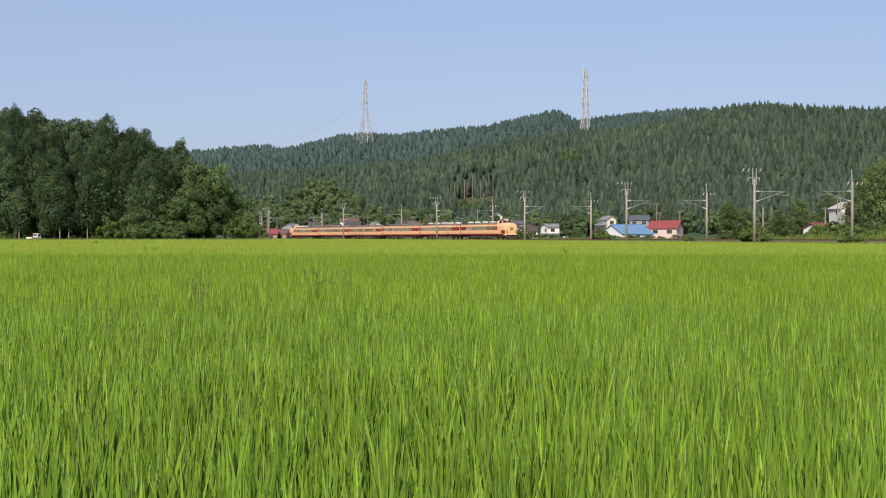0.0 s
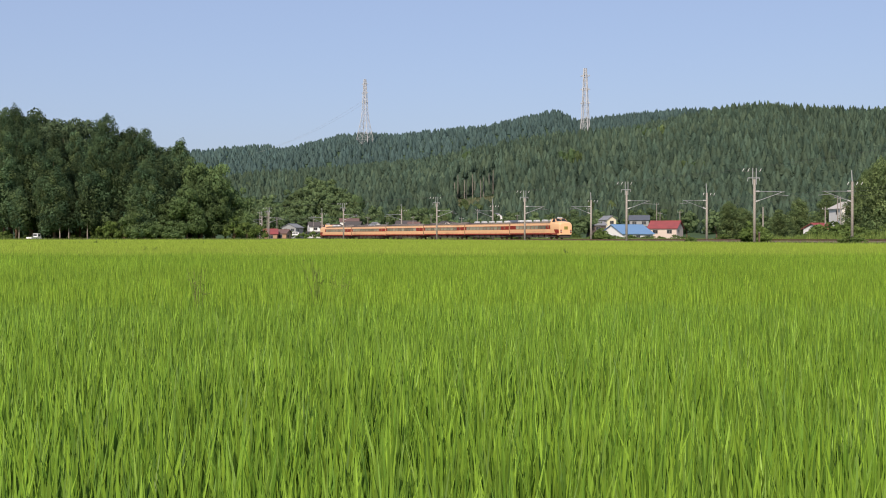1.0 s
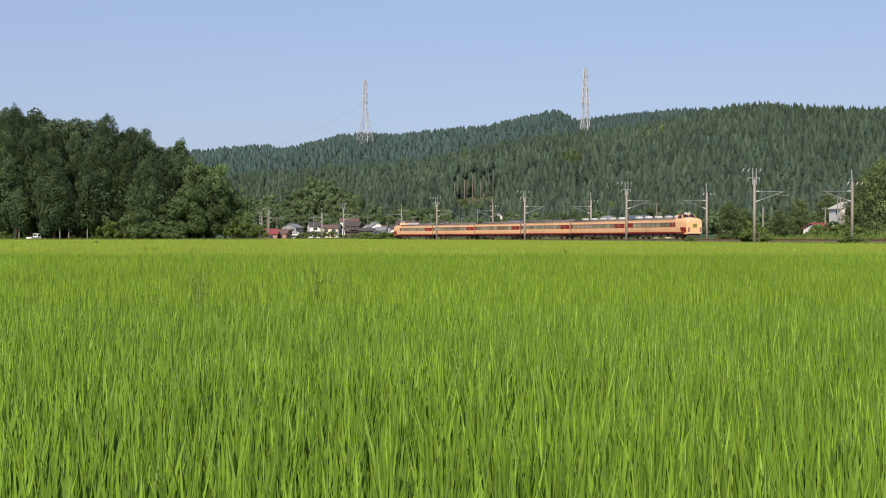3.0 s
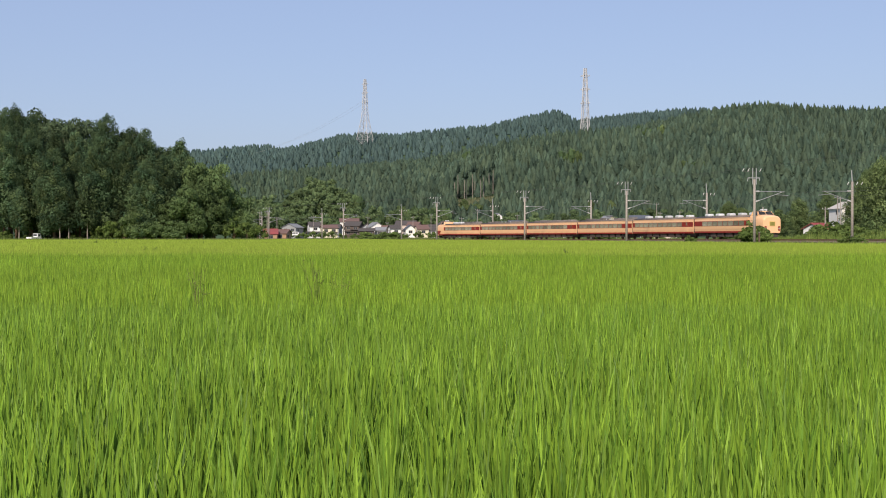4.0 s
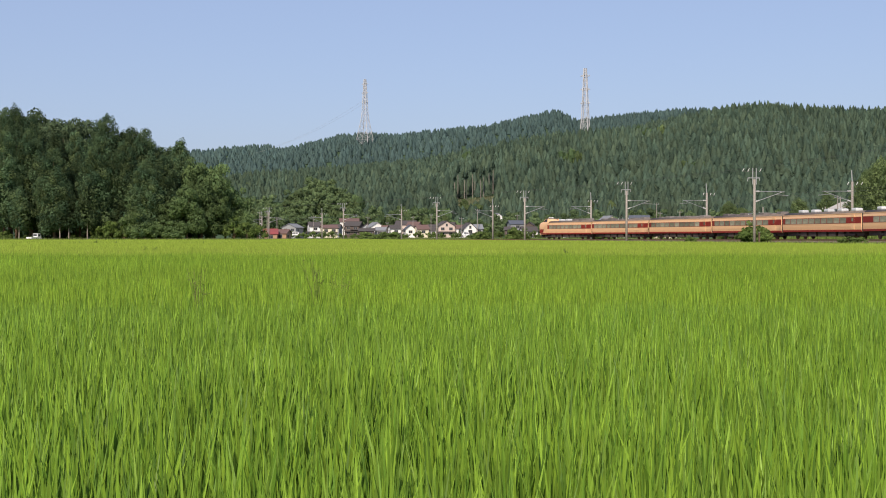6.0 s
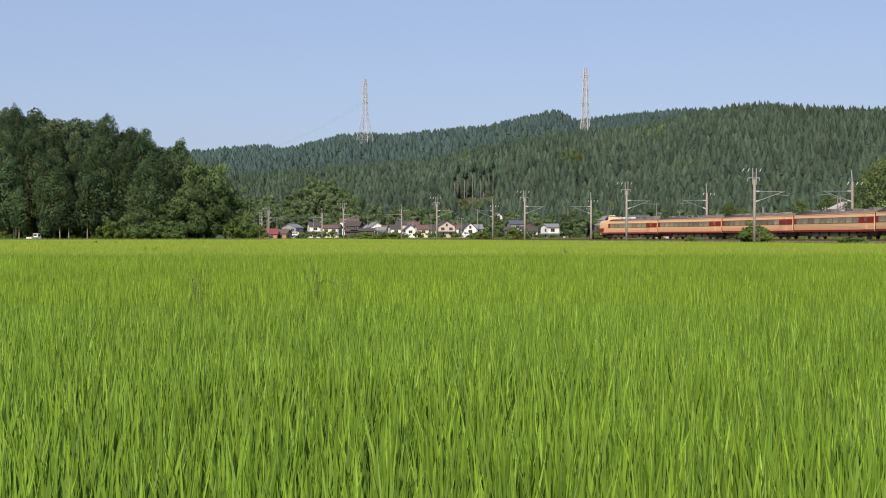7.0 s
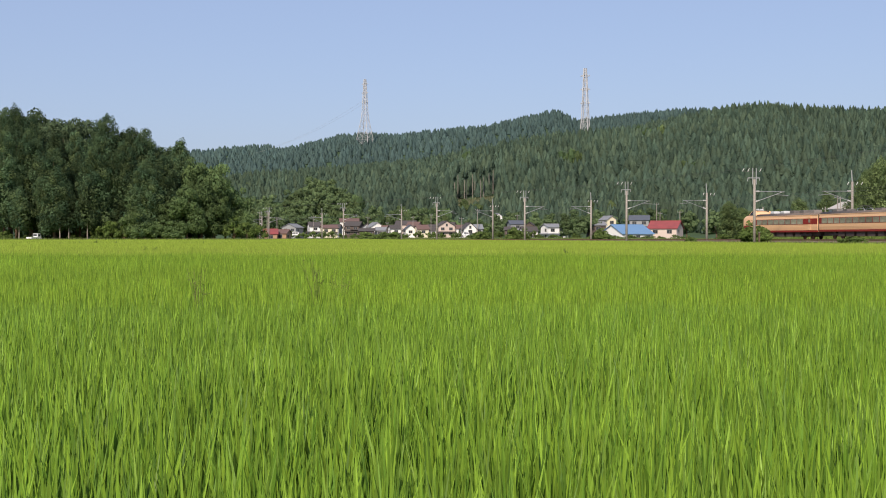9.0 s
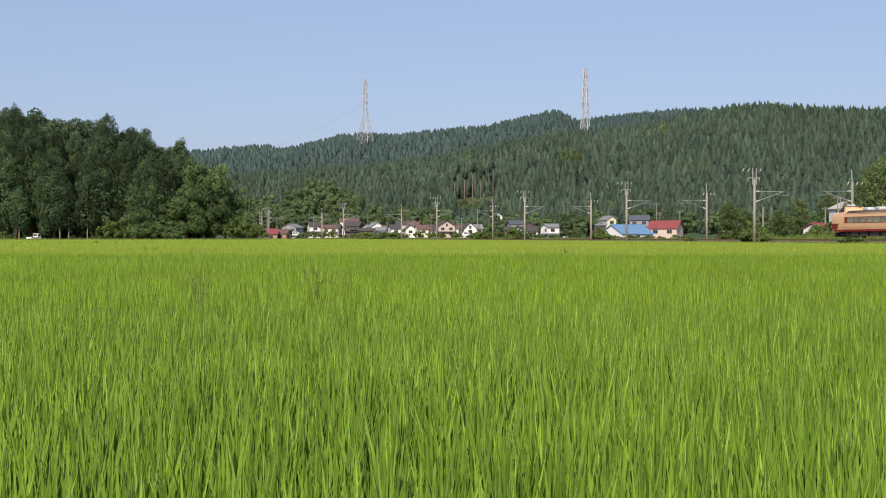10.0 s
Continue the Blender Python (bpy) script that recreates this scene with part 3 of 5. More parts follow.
def field(name, d0, d1, per_m2, seg, h, w, lean, curl, material, label, seed, base=0.25):
    rng = np.random.default_rng(seed)
    area = 0.38 * (d1 * d1 - d0 * d0)
    n = int(area * per_m2)
    d = np.sqrt(rng.uniform(d0 * d0, d1 * d1, n))
    u = rng.uniform(-0.385, 0.385, n)
    x, y = u * d, d
    keep = y < edge_y(x)
    keep &= y < 330
    x, y = x[keep], y[keep]
    # plants stand in hills along rows
    if d1 < 60:
        gx, gy = 0.20, 0.30
        x = np.round(x / gx) * gx + rng.normal(0, 0.045, len(x))
        y = np.round(y / gy) * gy + rng.normal(0, 0.05, len(y))
    n = len(x)
    hh = h * (0.84 + 0.24 * rng.random(n)) + 0.05 * np.sin(x * 0.9 + 2 * np.sin(y * 0.5)) * np.sin(y * 0.7)
    ww = w * (0.6 + 0.7 * rng.random(n))
    v, f = blades(rng, x, y, seg, hh, ww, lean, base, curl)
    ob = new(name, array_mesh(name, v, f, material))
    return tagged(ob, label, "rice", kind="stuff")


LUSH, RIPE = "dense bright green young rice leaves", "yellow-green ripening rice leaves"
field("rice_plants", 2.3, 6, 480, 4, 0.68, 0.0215, 0.20, 0.10, RICE, LUSH, 11, 0.16)
field("rice_plants", 6, 14, 440, 3, 0.68, 0.0195, 0.20, 0.10, RICE, LUSH, 12, 0.16)
field("rice_plants", 14, 30, 220, 2, 0.67, 0.0215, 0.20, 0.1, RICE_MID, LUSH, 16, 0.18)
field("rice_plants", 30, 54, 80, 1, 0.66, 0.034, 0.20, 0.1, RICE_MID, LUSH, 13, 0.2)
field("rice_plants", 53, 130, 14, 1, 0.62, 0.07, 0.2, 0.1, RICE_FAR, RIPE, 14)
field("rice_plants", 130, 340, 2.4, 1, 0.62, 0.16, 0.2, 0.1, RICE_FAR, RIPE, 15)


def rice_floor(name, y0, y1, z, material, label):
    """A flat sheet for the closed crop or its inner shade, from y0 to y1, as wide as the paddies."""
    xs = np.concatenate([np.linspace(-170, -30, 15), np.linspace(-26, 50, 39)])
    ys = np.concatenate([np.linspace(y0, y1, 12)])
    v, f = [], []
    for y in ys:
        for x in xs:
            v.append((x, min(y, max(y0, float(edge_y(x)))), z))
    n = len(xs)
    for i in range(len(ys) - 1):
        for j in range(n - 1):
            q = [i * n + j, i * n + j + 1, (i + 1) * n + j + 1, (i + 1) * n + j]
            if abs(v[q[0]][1] - v[q[3]][1]) > 0.01 or abs(v[q[1]][1] - v[q[2]][1]) > 0.01:
                f.append(q)
    tagged(mesh_ob(name, v, f, material), label, "rice", kind="stuff")


# flat sheet added below the near leaves, coloured as the shade in the gaps
rice_floor("rice_understorey", 1.6, 53.5, 0.24, RICE_SHADE, "dark sheet painted as the shade under the rice leaves")
rice_floor("rice_canopy", 53.5, 330, 0.70, RICE_BASE, "closed yellow-green canopy of distant rice")


def side_field():
    """The same crop beyond both sides of the view."""
    rng = np.random.default_rng(17)
    n = 32000
    x, y = rng.uniform(-45, 45, n), 1.7 + 50 * rng.random(n) ** 1.3
    keep = (np.abs(x) > 0.385 * y + 0.02) | (y < 2.3)
    keep &= (x ** 2 + y ** 2 > 2.3 ** 2)
    x, y = x[keep], y[keep]
    v, f = blades(rng, x, y, 2, rng.uniform(0.5, 0.7, len(x)), rng.uniform(0.02, 0.05, len(x)), 0.2, 0.18, 0.1)
    tagged(new("rice_plants", array_mesh("rice_plants", v, f, RICE_MID)), LUSH, "rice", kind="stuff")


side_field()


# ---- trees ----
def leaf_skin(rng, centres, radius, per, leaf, squash=0.85, droop=0.25, ruffle=0.32):
    """Rounded sprays: round each centre, leaves that lie like scales on a ball, so that each spray shades as a volume."""
    c = np.repeat(centres, per, 0)
    r = np.repeat(np.asarray(radius, float) * np.ones(len(centres)), per)[:, None]
    d = rng.normal(0, 1, c.shape)
    d /= np.linalg.norm(d, axis=1, keepdims=True)
    p = c + d * np.array([1, 1, squash]) * r * rng.uniform(0.8, 1.08, (len(c), 1))
    nrm = d + rng.normal(0, ruffle, d.shape)
    nrm /= np.linalg.norm(nrm, axis=1, keepdims=True)
    e = np.cross(nrm, rng.normal(0, 1, d.shape))
    e /= np.linalg.norm(e, axis=1, keepdims=True) + 1e-9
    g = np.cross(nrm, e)
    L = leaf * r * rng.uniform(0.7, 1.25, r.shape)
    v = np.stack([p + e * L - np.array([0, 0, droop]) * L, p - e * L * 0.5 + g * L * 0.8, p - e * L * 0.5 - g * L * 0.8], 1).reshape(-1, 3)
    return v, np.arange(len(v)).reshape(-1, 3)


def trunk(bm, H, r, bare=1.0):
    tube(bm, (0, 0, -0.5), (0.1, 0, H * 0.5), r, r * 0.7, 8)
    tube(bm, (0.1, 0, H * 0.5), (0, 0, H * 0.86), r * 0.7, r * 0.15, 8)


def spire(rng, h, r, levels, seg, low, droop=0.35):
    """A conifer crown as one closed skin of ragged drooping tiers: vertices and triangles."""
    V = []
    a0 = rng.uniform(0, 6.28)
    bend = rng.normal(0, 0.02, 2)
    for i in range(levels):
        k = i / (levels - 0.4)
        z = h * (low + (1 - low) * k)
        rr = r * min(1.0, (1 - k) * 1.5 + 0.03) ** 0.85
        if i == 0:
            rr *= 0.75
        tier = 1.0 if i % 2 == 0 else 0.62
        a = a0 + np.arange(seg) * 2 * math.pi / seg + (0.5 * (i % 2)) * 2 * math.pi / seg + rng.normal(0, 0.12, seg)
        q = rr * tier * rng.uniform(0.5, 1.4, seg)
        zz = z + rng.normal(0, 0.022 * h, seg) - (droop * rr if i % 2 == 0 else -droop * 0.6 * rr)
        V.append(np.stack([q * np.cos(a) + bend[0] * z, q * np.sin(a) + bend[1] * z, zz], 1))
    V = np.vstack(V + [np.array([[bend[0] * h, bend[1] * h, h]])])
    F = []
    for i in range(levels - 1):
        for j in range(seg):
            p, q = i * seg + j, i * seg + (j + 1) % seg
            F += [(p, q, q + seg), (p, q + seg, p + seg)]
    t = len(V) - 1
    F += [((levels - 1) * seg + j, (levels - 1) * seg + (j + 1) % seg, t) for j in range(seg)]
    return V, np.array(F)


def cedar(seed, H, R, low, label, material=None, bark=None):
    rng = np.random.default_rng(seed)
    t = thing("cedar_tree", label, "tree", "trees of the grove")
    bm = bmesh.new()
    trunk(bm, H, 0.0105 * H)
    part("trunk", bm, bark or BARK, t)
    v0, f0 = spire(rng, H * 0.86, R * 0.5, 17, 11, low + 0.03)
    # boughs: whorls of separate rounded sprays, smaller towards the pointed top
    c, size = [(0, 0, H * 0.985), (0.1, 0, H * 0.955)], [0.5, 0.7]
    k, turn = 0.95, 0.0
    while k > 0:
        r = R * min(1.0, 1.85 * (1 - k) ** 0.68) * (1 + 0.14 * math.sin(17 * k + seed))
        if k < 0.12:
            r *= 0.8
        sz = 0.75 + 0.62 * min(1.0, 1.6 * (1 - k))
        n = max(3, int(4.1 * r / sz))
        for q in range(n):
            a = turn + 6.283 * (q + rng.uniform(-0.3, 0.3)) / n
            rr = r * rng.uniform(0.55, 1.08)
            c.append((rr * math.cos(a), rr * math.sin(a), H * (low + (1 - low) * k) + rng.normal(0, 0.5)))
            size.append(sz * rng.uniform(0.65, 1.2))
        turn += 2.4
        k -= 1.35 * sz / H
    per = 104
    v, f = leaf_skin(rng, np.array(c), np.array(size), per, 0.195, 1.35, 0.55, 0.2)
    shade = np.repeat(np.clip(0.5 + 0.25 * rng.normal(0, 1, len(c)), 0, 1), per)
    # core faces get a low fixed tint: shade inside the crown, painted in
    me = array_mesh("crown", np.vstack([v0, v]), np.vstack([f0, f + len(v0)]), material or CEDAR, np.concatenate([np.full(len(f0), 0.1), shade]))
    o = new("crown", me)
    o.parent = t
    return t


def broad(seed, H, R, label, name="broadleaf_tree", n=26, leaf=0.36, group="trees of the grove", material=None, per=34):
    rng = np.random.default_rng(seed)
    t = thing(name, label, "tree" if H > 4 else "bush", group)
    bm = bmesh.new()
    tube(bm, (0, 0, -0.3), (0, 0, H * 0.45), 0.05 * H ** 0.8, 0.03 * H ** 0.8, 8)
    cs = []
    for i in range(n):
        a, k = rng.uniform(0, 2 * math.pi), rng.random()
        z = H * (0.28 + 0.66 * k)
        rr = R * math.sqrt(max(0.05, 1 - ((k - 0.35) / 0.75) ** 2)) * rng.uniform(0.35, 0.85)
        cs.append((rr * math.cos(a), rr * math.sin(a), z))
        if i < 9:
            tube(bm, (0, 0, H * (0.2 + 0.25 * rng.random())), cs[-1], 0.02 * H ** 0.8, 0.01, 5)
    part("trunk", bm, BARK, t)
    cs = np.array(cs)
    big = np.repeat(cs, 3, 0)
    big = big + rng.normal(0, 0.17 * R, big.shape)
    big[:, 2] = np.maximum(big[:, 2], 0.2)
    v, f = leaf_skin(rng, big, R * rng.uniform(0.17, 0.34, len(big)), per, leaf * 0.85, 0.75, 0.15, 0.25)
    o = new("crown", array_mesh("crown", v, f, material or BROAD))
    o.parent = t
    return t


def stand(protos, rows, seed):
    """Sets out copies of the prototypes; rows of (sideways per 100 m, depth, height)."""
    rng = random.Random(seed)
    used = set()
    for u, d, h in rows:
        p, h0 = protos[rng.randrange(len(protos))]
        m = pose(u * d / 100, d, float(ground_z(u * d / 100, d)), 0, 0, rng.uniform(0, 360))
        if p.name in used:
            o = copy_thing(p, m)
        else:
            used.add(p.name)
            p.matrix_basis = m
            o = p
        k = h / h0
        o.scale = (0.45 * k + 0.5, 0.45 * k + 0.5, k)
    for p, _ in protos:
        if p.name not in used:
            for o in (*p.children_recursive, p):
                bpy.data.objects.remove(o)


def grove():
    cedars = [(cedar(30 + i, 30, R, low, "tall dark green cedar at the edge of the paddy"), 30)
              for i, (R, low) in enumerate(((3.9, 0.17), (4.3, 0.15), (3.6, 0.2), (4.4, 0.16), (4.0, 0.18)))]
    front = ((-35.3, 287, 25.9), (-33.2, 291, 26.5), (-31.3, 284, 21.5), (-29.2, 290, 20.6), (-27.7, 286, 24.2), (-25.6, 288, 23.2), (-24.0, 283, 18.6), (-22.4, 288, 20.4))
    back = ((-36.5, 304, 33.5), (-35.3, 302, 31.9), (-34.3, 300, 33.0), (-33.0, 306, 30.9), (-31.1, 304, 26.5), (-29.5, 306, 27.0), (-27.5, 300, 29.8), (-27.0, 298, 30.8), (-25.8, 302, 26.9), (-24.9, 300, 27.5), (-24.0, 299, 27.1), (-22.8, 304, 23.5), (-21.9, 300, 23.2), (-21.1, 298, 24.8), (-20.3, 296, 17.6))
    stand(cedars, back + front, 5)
    slim = [(cedar(38, 15, 1.9, 0.34, "slim cedar with a bare pale trunk beside the paddy", bark=PALE_BARK), 15)]
    stand(slim, ((-30.8, 282, 13), (-30.1, 283, 12), (-28.6, 282, 14), (-34.1, 283, 12.5)), 10)
    tall = [(broad(66 + i, 27, 6.5, "tall grey-green broadleaf tree in the wood", n=34, leaf=0.22, per=120, material=BROAD_DARK), 27) for i in range(2)]
    stand(tall, ((-34.8, 318, 33.5), (-33.2, 320, 33), (-31.8, 322, 33.5), (-30.4, 320, 32.5), (-29.2, 322, 32), (-26.0, 318, 28), (-23.3, 316, 25.5), (-22.4, 318, 24.5)), 6)
    low = [(broad(60 + i, 9, 4.2, "bushy green broadleaf tree at the edge of the wood", n=30, leaf=0.21, per=150, material=BROAD_EDGE), 9) for i in range(3)]
    stand(low, ((-24.5, 283, 8), (-22.5, 284, 9), (-20.6, 284, 12), (-19.4, 288, 13), (-18.4, 290, 10.5), (-19.6, 294, 18), (-18.4, 298, 16.8), (-17.5, 302, 13),
                (-16.2, 300, 7), (-23.4, 282, 5), (-21.6, 282, 5)), 7)
    shrub = [(broad(63 + i, 4, 2.6, "leafy shrub under the trees of the wood", "shrub", n=12, leaf=0.42, per=40, group="shrubs of the wood"), 4) for i in range(2)]
    stand(shrub, [(-38.5 + 0.95 * i, 308 + 4 * (i % 3), 4 + (i * 7 % 5) * 0.5) for i in range(22)], 8)
    stand_rows = ((-26.8, 283, 4.2), (-27.6, 284, 2.2), (-29.6, 285, 1.5), (-33.6, 285, 1.4), (-35.2, 284, 2.2), (-36.4, 285, 1.6), (-37.4, 284, 2.4), (-25.6, 282, 3.5),
                  (-16.8, 290, 5.2), (-15.8, 292, 4), (-14.9, 300, 3.6))
    edge = [(broad(65, 3.5, 2.4, "light green shrub along the field edge", "shrub", n=12, leaf=0.42, per=40, group="shrubs of the wood"), 3.5)]
    stand(edge, stand_rows, 9)


grove()


def conifer_form(rng, levels, seg, sprays):
    """A cedar of height 1 and radius 1 as it looks from afar: a full pointed crown clad in overlapping sprays."""
    V, F = [], []
    wave = rng.uniform(0, 6, 3)

    def girth(k, a):
        lump = 1 + 0.13 * np.sin(3 * a + 9 * k + wave[0]) + 0.10 * np.sin(2 * a - 15 * k + wave[1]) + 0.06 * np.sin(7 * a + 23 * k + wave[2])
        return np.minimum(1.0, 1.22 * (1 - k) ** 0.78) * lump

    for i in range(levels):
        k = i / (levels - 0.3)
        a = (np.arange(seg) + 0.5 * (i % 2)) * 2 * math.pi / seg
        g = 0.86 * girth(k, a)
        V.append(np.stack([g * np.cos(a), g * np.sin(a), np.full(seg, 0.06 + 0.94 * k)], 1))
    V = np.vstack(V + [np.array([[0, 0, 1.0]])])
    for i in range(levels - 1):
        for j in range(seg):
            p, q = i * seg + j, i * seg + (j + 1) % seg
            F += [(p, q, q + seg), (p, q + seg, p + seg)]
    F += [((levels - 1) * seg + j, (levels - 1) * seg + (j + 1) % seg, len(V) - 1) for j in range(seg)]
    k = 1 - rng.random(sprays) ** 0.62 * 0.98
    a = rng.uniform(0, 2 * math.pi, sprays)
    r = girth(k, a) * rng.uniform(0.84, 1.10, sprays)
    out = np.stack([np.cos(a), np.sin(a), np.zeros(sprays)], 1)
    side = np.stack([-np.sin(a), np.cos(a), np.zeros(sprays)], 1)
    side = side + out * rng.normal(0, 0.25, (sprays, 1))
    c = out * r[:, None] + np.array([0, 0, 1.0]) * (0.06 + 0.94 * k)[:, None]
    L = ((0.13 + 0.22 * (1 - k)) * rng.uniform(0.6, 1.4, sprays))[:, None]
    up = np.array([0, 0, 0.15])
    tip = c + out * L * rng.uniform(0.1, 0.42, (sprays, 1)) - up * L
    p = c - out * L * 0.22 + side * L * 0.75 + up * L
    q = c - out * L * 0.22 - side * L * 0.75 + up * L
    w = np.stack([p, q, tip], 1).reshape(-1, 3)
    return np.vstack([V, w]), np.vstack([np.array(F), np.arange(len(w)).reshape(-1, 3) + len(V)])


def round_form(rng, balls, per):
    """A broadleaf crown of height 1 and radius 1: leafy balls heaped into a dome."""
    a, k = rng.uniform(0, 2 * math.pi, balls), rng.random(balls)
    r = 0.72 * np.sqrt(np.maximum(0.05, 1 - k ** 2)) * rng.uniform(0.3, 1, balls)
    c = np.stack([r * np.cos(a), r * np.sin(a), 0.28 + 0.52 * k], 1)
    v, f = leaf_skin(rng, c, rng.uniform(0.26, 0.42, balls), per, 0.55, 0.5, 0.1)
    return v, f


def scatter(name, forms, x, y, z, h, r, rng, material, label):
    """One forest mesh: each stem takes one of the forms, turned, at its own height, girth and shade."""
    pick, yaw = rng.integers(0, len(forms), len(x)), rng.uniform(0, 2 * math.pi, len(x))
    shade = np.clip(0.5 + 0.28 * rng.normal(0, 1, len(x)), 0, 1)
    V, F, T, k = [], [], [], 0
    for i, (v, f) in enumerate(forms):
        g = np.nonzero(pick == i)[0]
        if not len(g):
            continue
        c, q = np.cos(yaw[g])[:, None], np.sin(yaw[g])[:, None]
        rr = r[g][:, None]
        w = np.stack([(v[None, :, 0] * c - v[None, :, 1] * q) * rr + x[g][:, None],
                      (v[None, :, 0] * q + v[None, :, 1] * c) * rr + y[g][:, None],
                      v[None, :, 2] * h[g][:, None] + z[g][:, None]], -1)
        V.append(w.reshape(-1, 3))
        F.append((f[None] + (k + np.arange(len(g)) * len(v))[:, None, None]).reshape(-1, 3))
        T.append(np.repeat(shade[g], len(f)))
        k += len(g) * len(v)
    me = array_mesh(name, np.vstack(V), np.vstack(F), material, np.concatenate(T))
    me.shade_smooth()
    return tagged(new(name, me), label, "forest", kind="stuff")


def stems(rng, n, d0, d1):
    """Even but ragged stand of stems over the slopes in view: sideways per 100 m, x, y and ground height."""
    q = np.arange(n)
    d = np.sqrt(d0 * d0 + (d1 * d1 - d0 * d0) * ((q * 0.7548777) % 1)) + rng.normal(0, 3.0, n)
    u = -24 + 64 * ((q * 0.5698403) % 1) + rng.normal(0, 0.2, n)
    x, y = u * d / 100, d
    z = ground_z(x, y)
    return u, x, y, z


def leafy_slope(u, x, y):
    """Where broadleaf trees stand among the cedars: the foot of the slope and a few gullies."""
    n = np.sin(x * 0.045 + 1.1) * np.sin(y * 0.037 + 0.4) + 0.5 * np.sin(x * 0.11 + y * 0.07)
    foot = (u > -16) & (u < -6.5) & (y < 745 + 20 * n)
    foot |= (u >= -6.5) & (u < 1) & (y < 668 + 22 * n)
    return foot | (n > 1.3)


def hill_woods():
    rng = np.random.default_rng(71)
    cedars = [conifer_form(rng, 5, 7, 86) for _ in range(14)]
    rounds = [round_form(rng, 9, 20) for _ in range(8)]
    far = [conifer_form(rng, 4, 6, 24) for _ in range(10)]
    u, x, y, z = stems(rng, 8600, 480, 1010)
    ok = (z > 2.5) & ~((u > 0.9) & (u < 4.3) & (y > 728) & (y < 742))
    leafy = leafy_slope(u, x, y)
    stand_h = 0.9 + 0.2 * np.sin(x * 0.03 + 1.3 * np.sin(y * 0.02))
    h = 11.7 * rng.uniform(0.72, 1.15, len(x)) * stand_h
    r = 3.0 * rng.uniform(0.75, 1.25, len(x))
    h = np.where((u > 1.0) & (u < 4.3) & (y > 625) & (y <= 742), h * 0.5, h)
    g = ok & ~leafy
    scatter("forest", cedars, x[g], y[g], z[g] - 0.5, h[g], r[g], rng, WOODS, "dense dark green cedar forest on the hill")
    g = ok & leafy & (rng.random(len(x)) < 0.75)
    scatter("forest", rounds, x[g], y[g], z[g] - 0.5, h[g] * 0.95, r[g] * 1.45, rng, WOODS_BROAD, "light green broadleaf wood at the foot of the hill")
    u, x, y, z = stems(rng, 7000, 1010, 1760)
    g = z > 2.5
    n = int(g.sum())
    scatter("forest", far, x[g], y[g], z[g] - 0.5, 11.6 * rng.uniform(0.7, 1.1, n), 3.6 * rng.uniform(0.75, 1.25, n), rng, WOODS_HAZED,
            "distant cedar forest in haze-tinted green on the ridge")


hill_woods()


# ---- village ----
WALLS = {
    "white": mat("white plaster", (0.82, 0.81, 0.78), 0.8, 0.08, 0.3, 4, hue=(0.72, 0.70, 0.65)),
    "cream": mat("cream plaster", (0.76, 0.69, 0.50), 0.8, 0.1, 0.3, 4),
    "pink": mat("pink-beige plaster", (0.66, 0.54, 0.46), 0.8, 0.1, 0.3, 4),
    "tan": mat("tan boards", (0.42, 0.26, 0.16), 0.85, 0.15, 0.5, 6),
    "grey": mat("grey siding", (0.30, 0.31, 0.31), 0.8, 0.12, 0.4, 5),
    "brown": mat("dark timber", (0.11, 0.085, 0.07), 0.85, 0.2, 0.6, 6),
}
ROOFS = {
    "dark": mat("dark glazed tile", (0.085, 0.075, 0.07), 0.85, 0.25, 0.4, 5),
    "grey": mat("grey sheet roof", (0.24, 0.25, 0.26), 0.85, 0.2, 0.4, 5),
    "red": mat("red sheet roof", (0.22, 0.065, 0.066), 0.85, 0.15, 0.4, 4, hue=(0.30, 0.06, 0.06)),
    "rust": mat("rusty pink roof", (0.17, 0.105, 0.09), 0.85, 0.2, 0.4, 4),
    "blue": mat("blue sheet roof", (0.15, 0.28, 0.46), 0.85, 0.12, 0.3, 4),
    "pale": mat("pale sheet roof", (0.55, 0.52, 0.47), 0.85, 0.15, 0.4, 5),
    "slate": mat("blue-grey roof", (0.10, 0.115, 0.14), 0.85, 0.2, 0.4, 5),
}
FRAME = mat("aluminium window frame", (0.34, 0.32, 0.29), 0.4, 0.05, 2, 9, metal=0.3)
PANE = mat("dark house pane", (0.05, 0.055, 0.06), 0.1, 0.2, 1, 6, by_object=0.5)


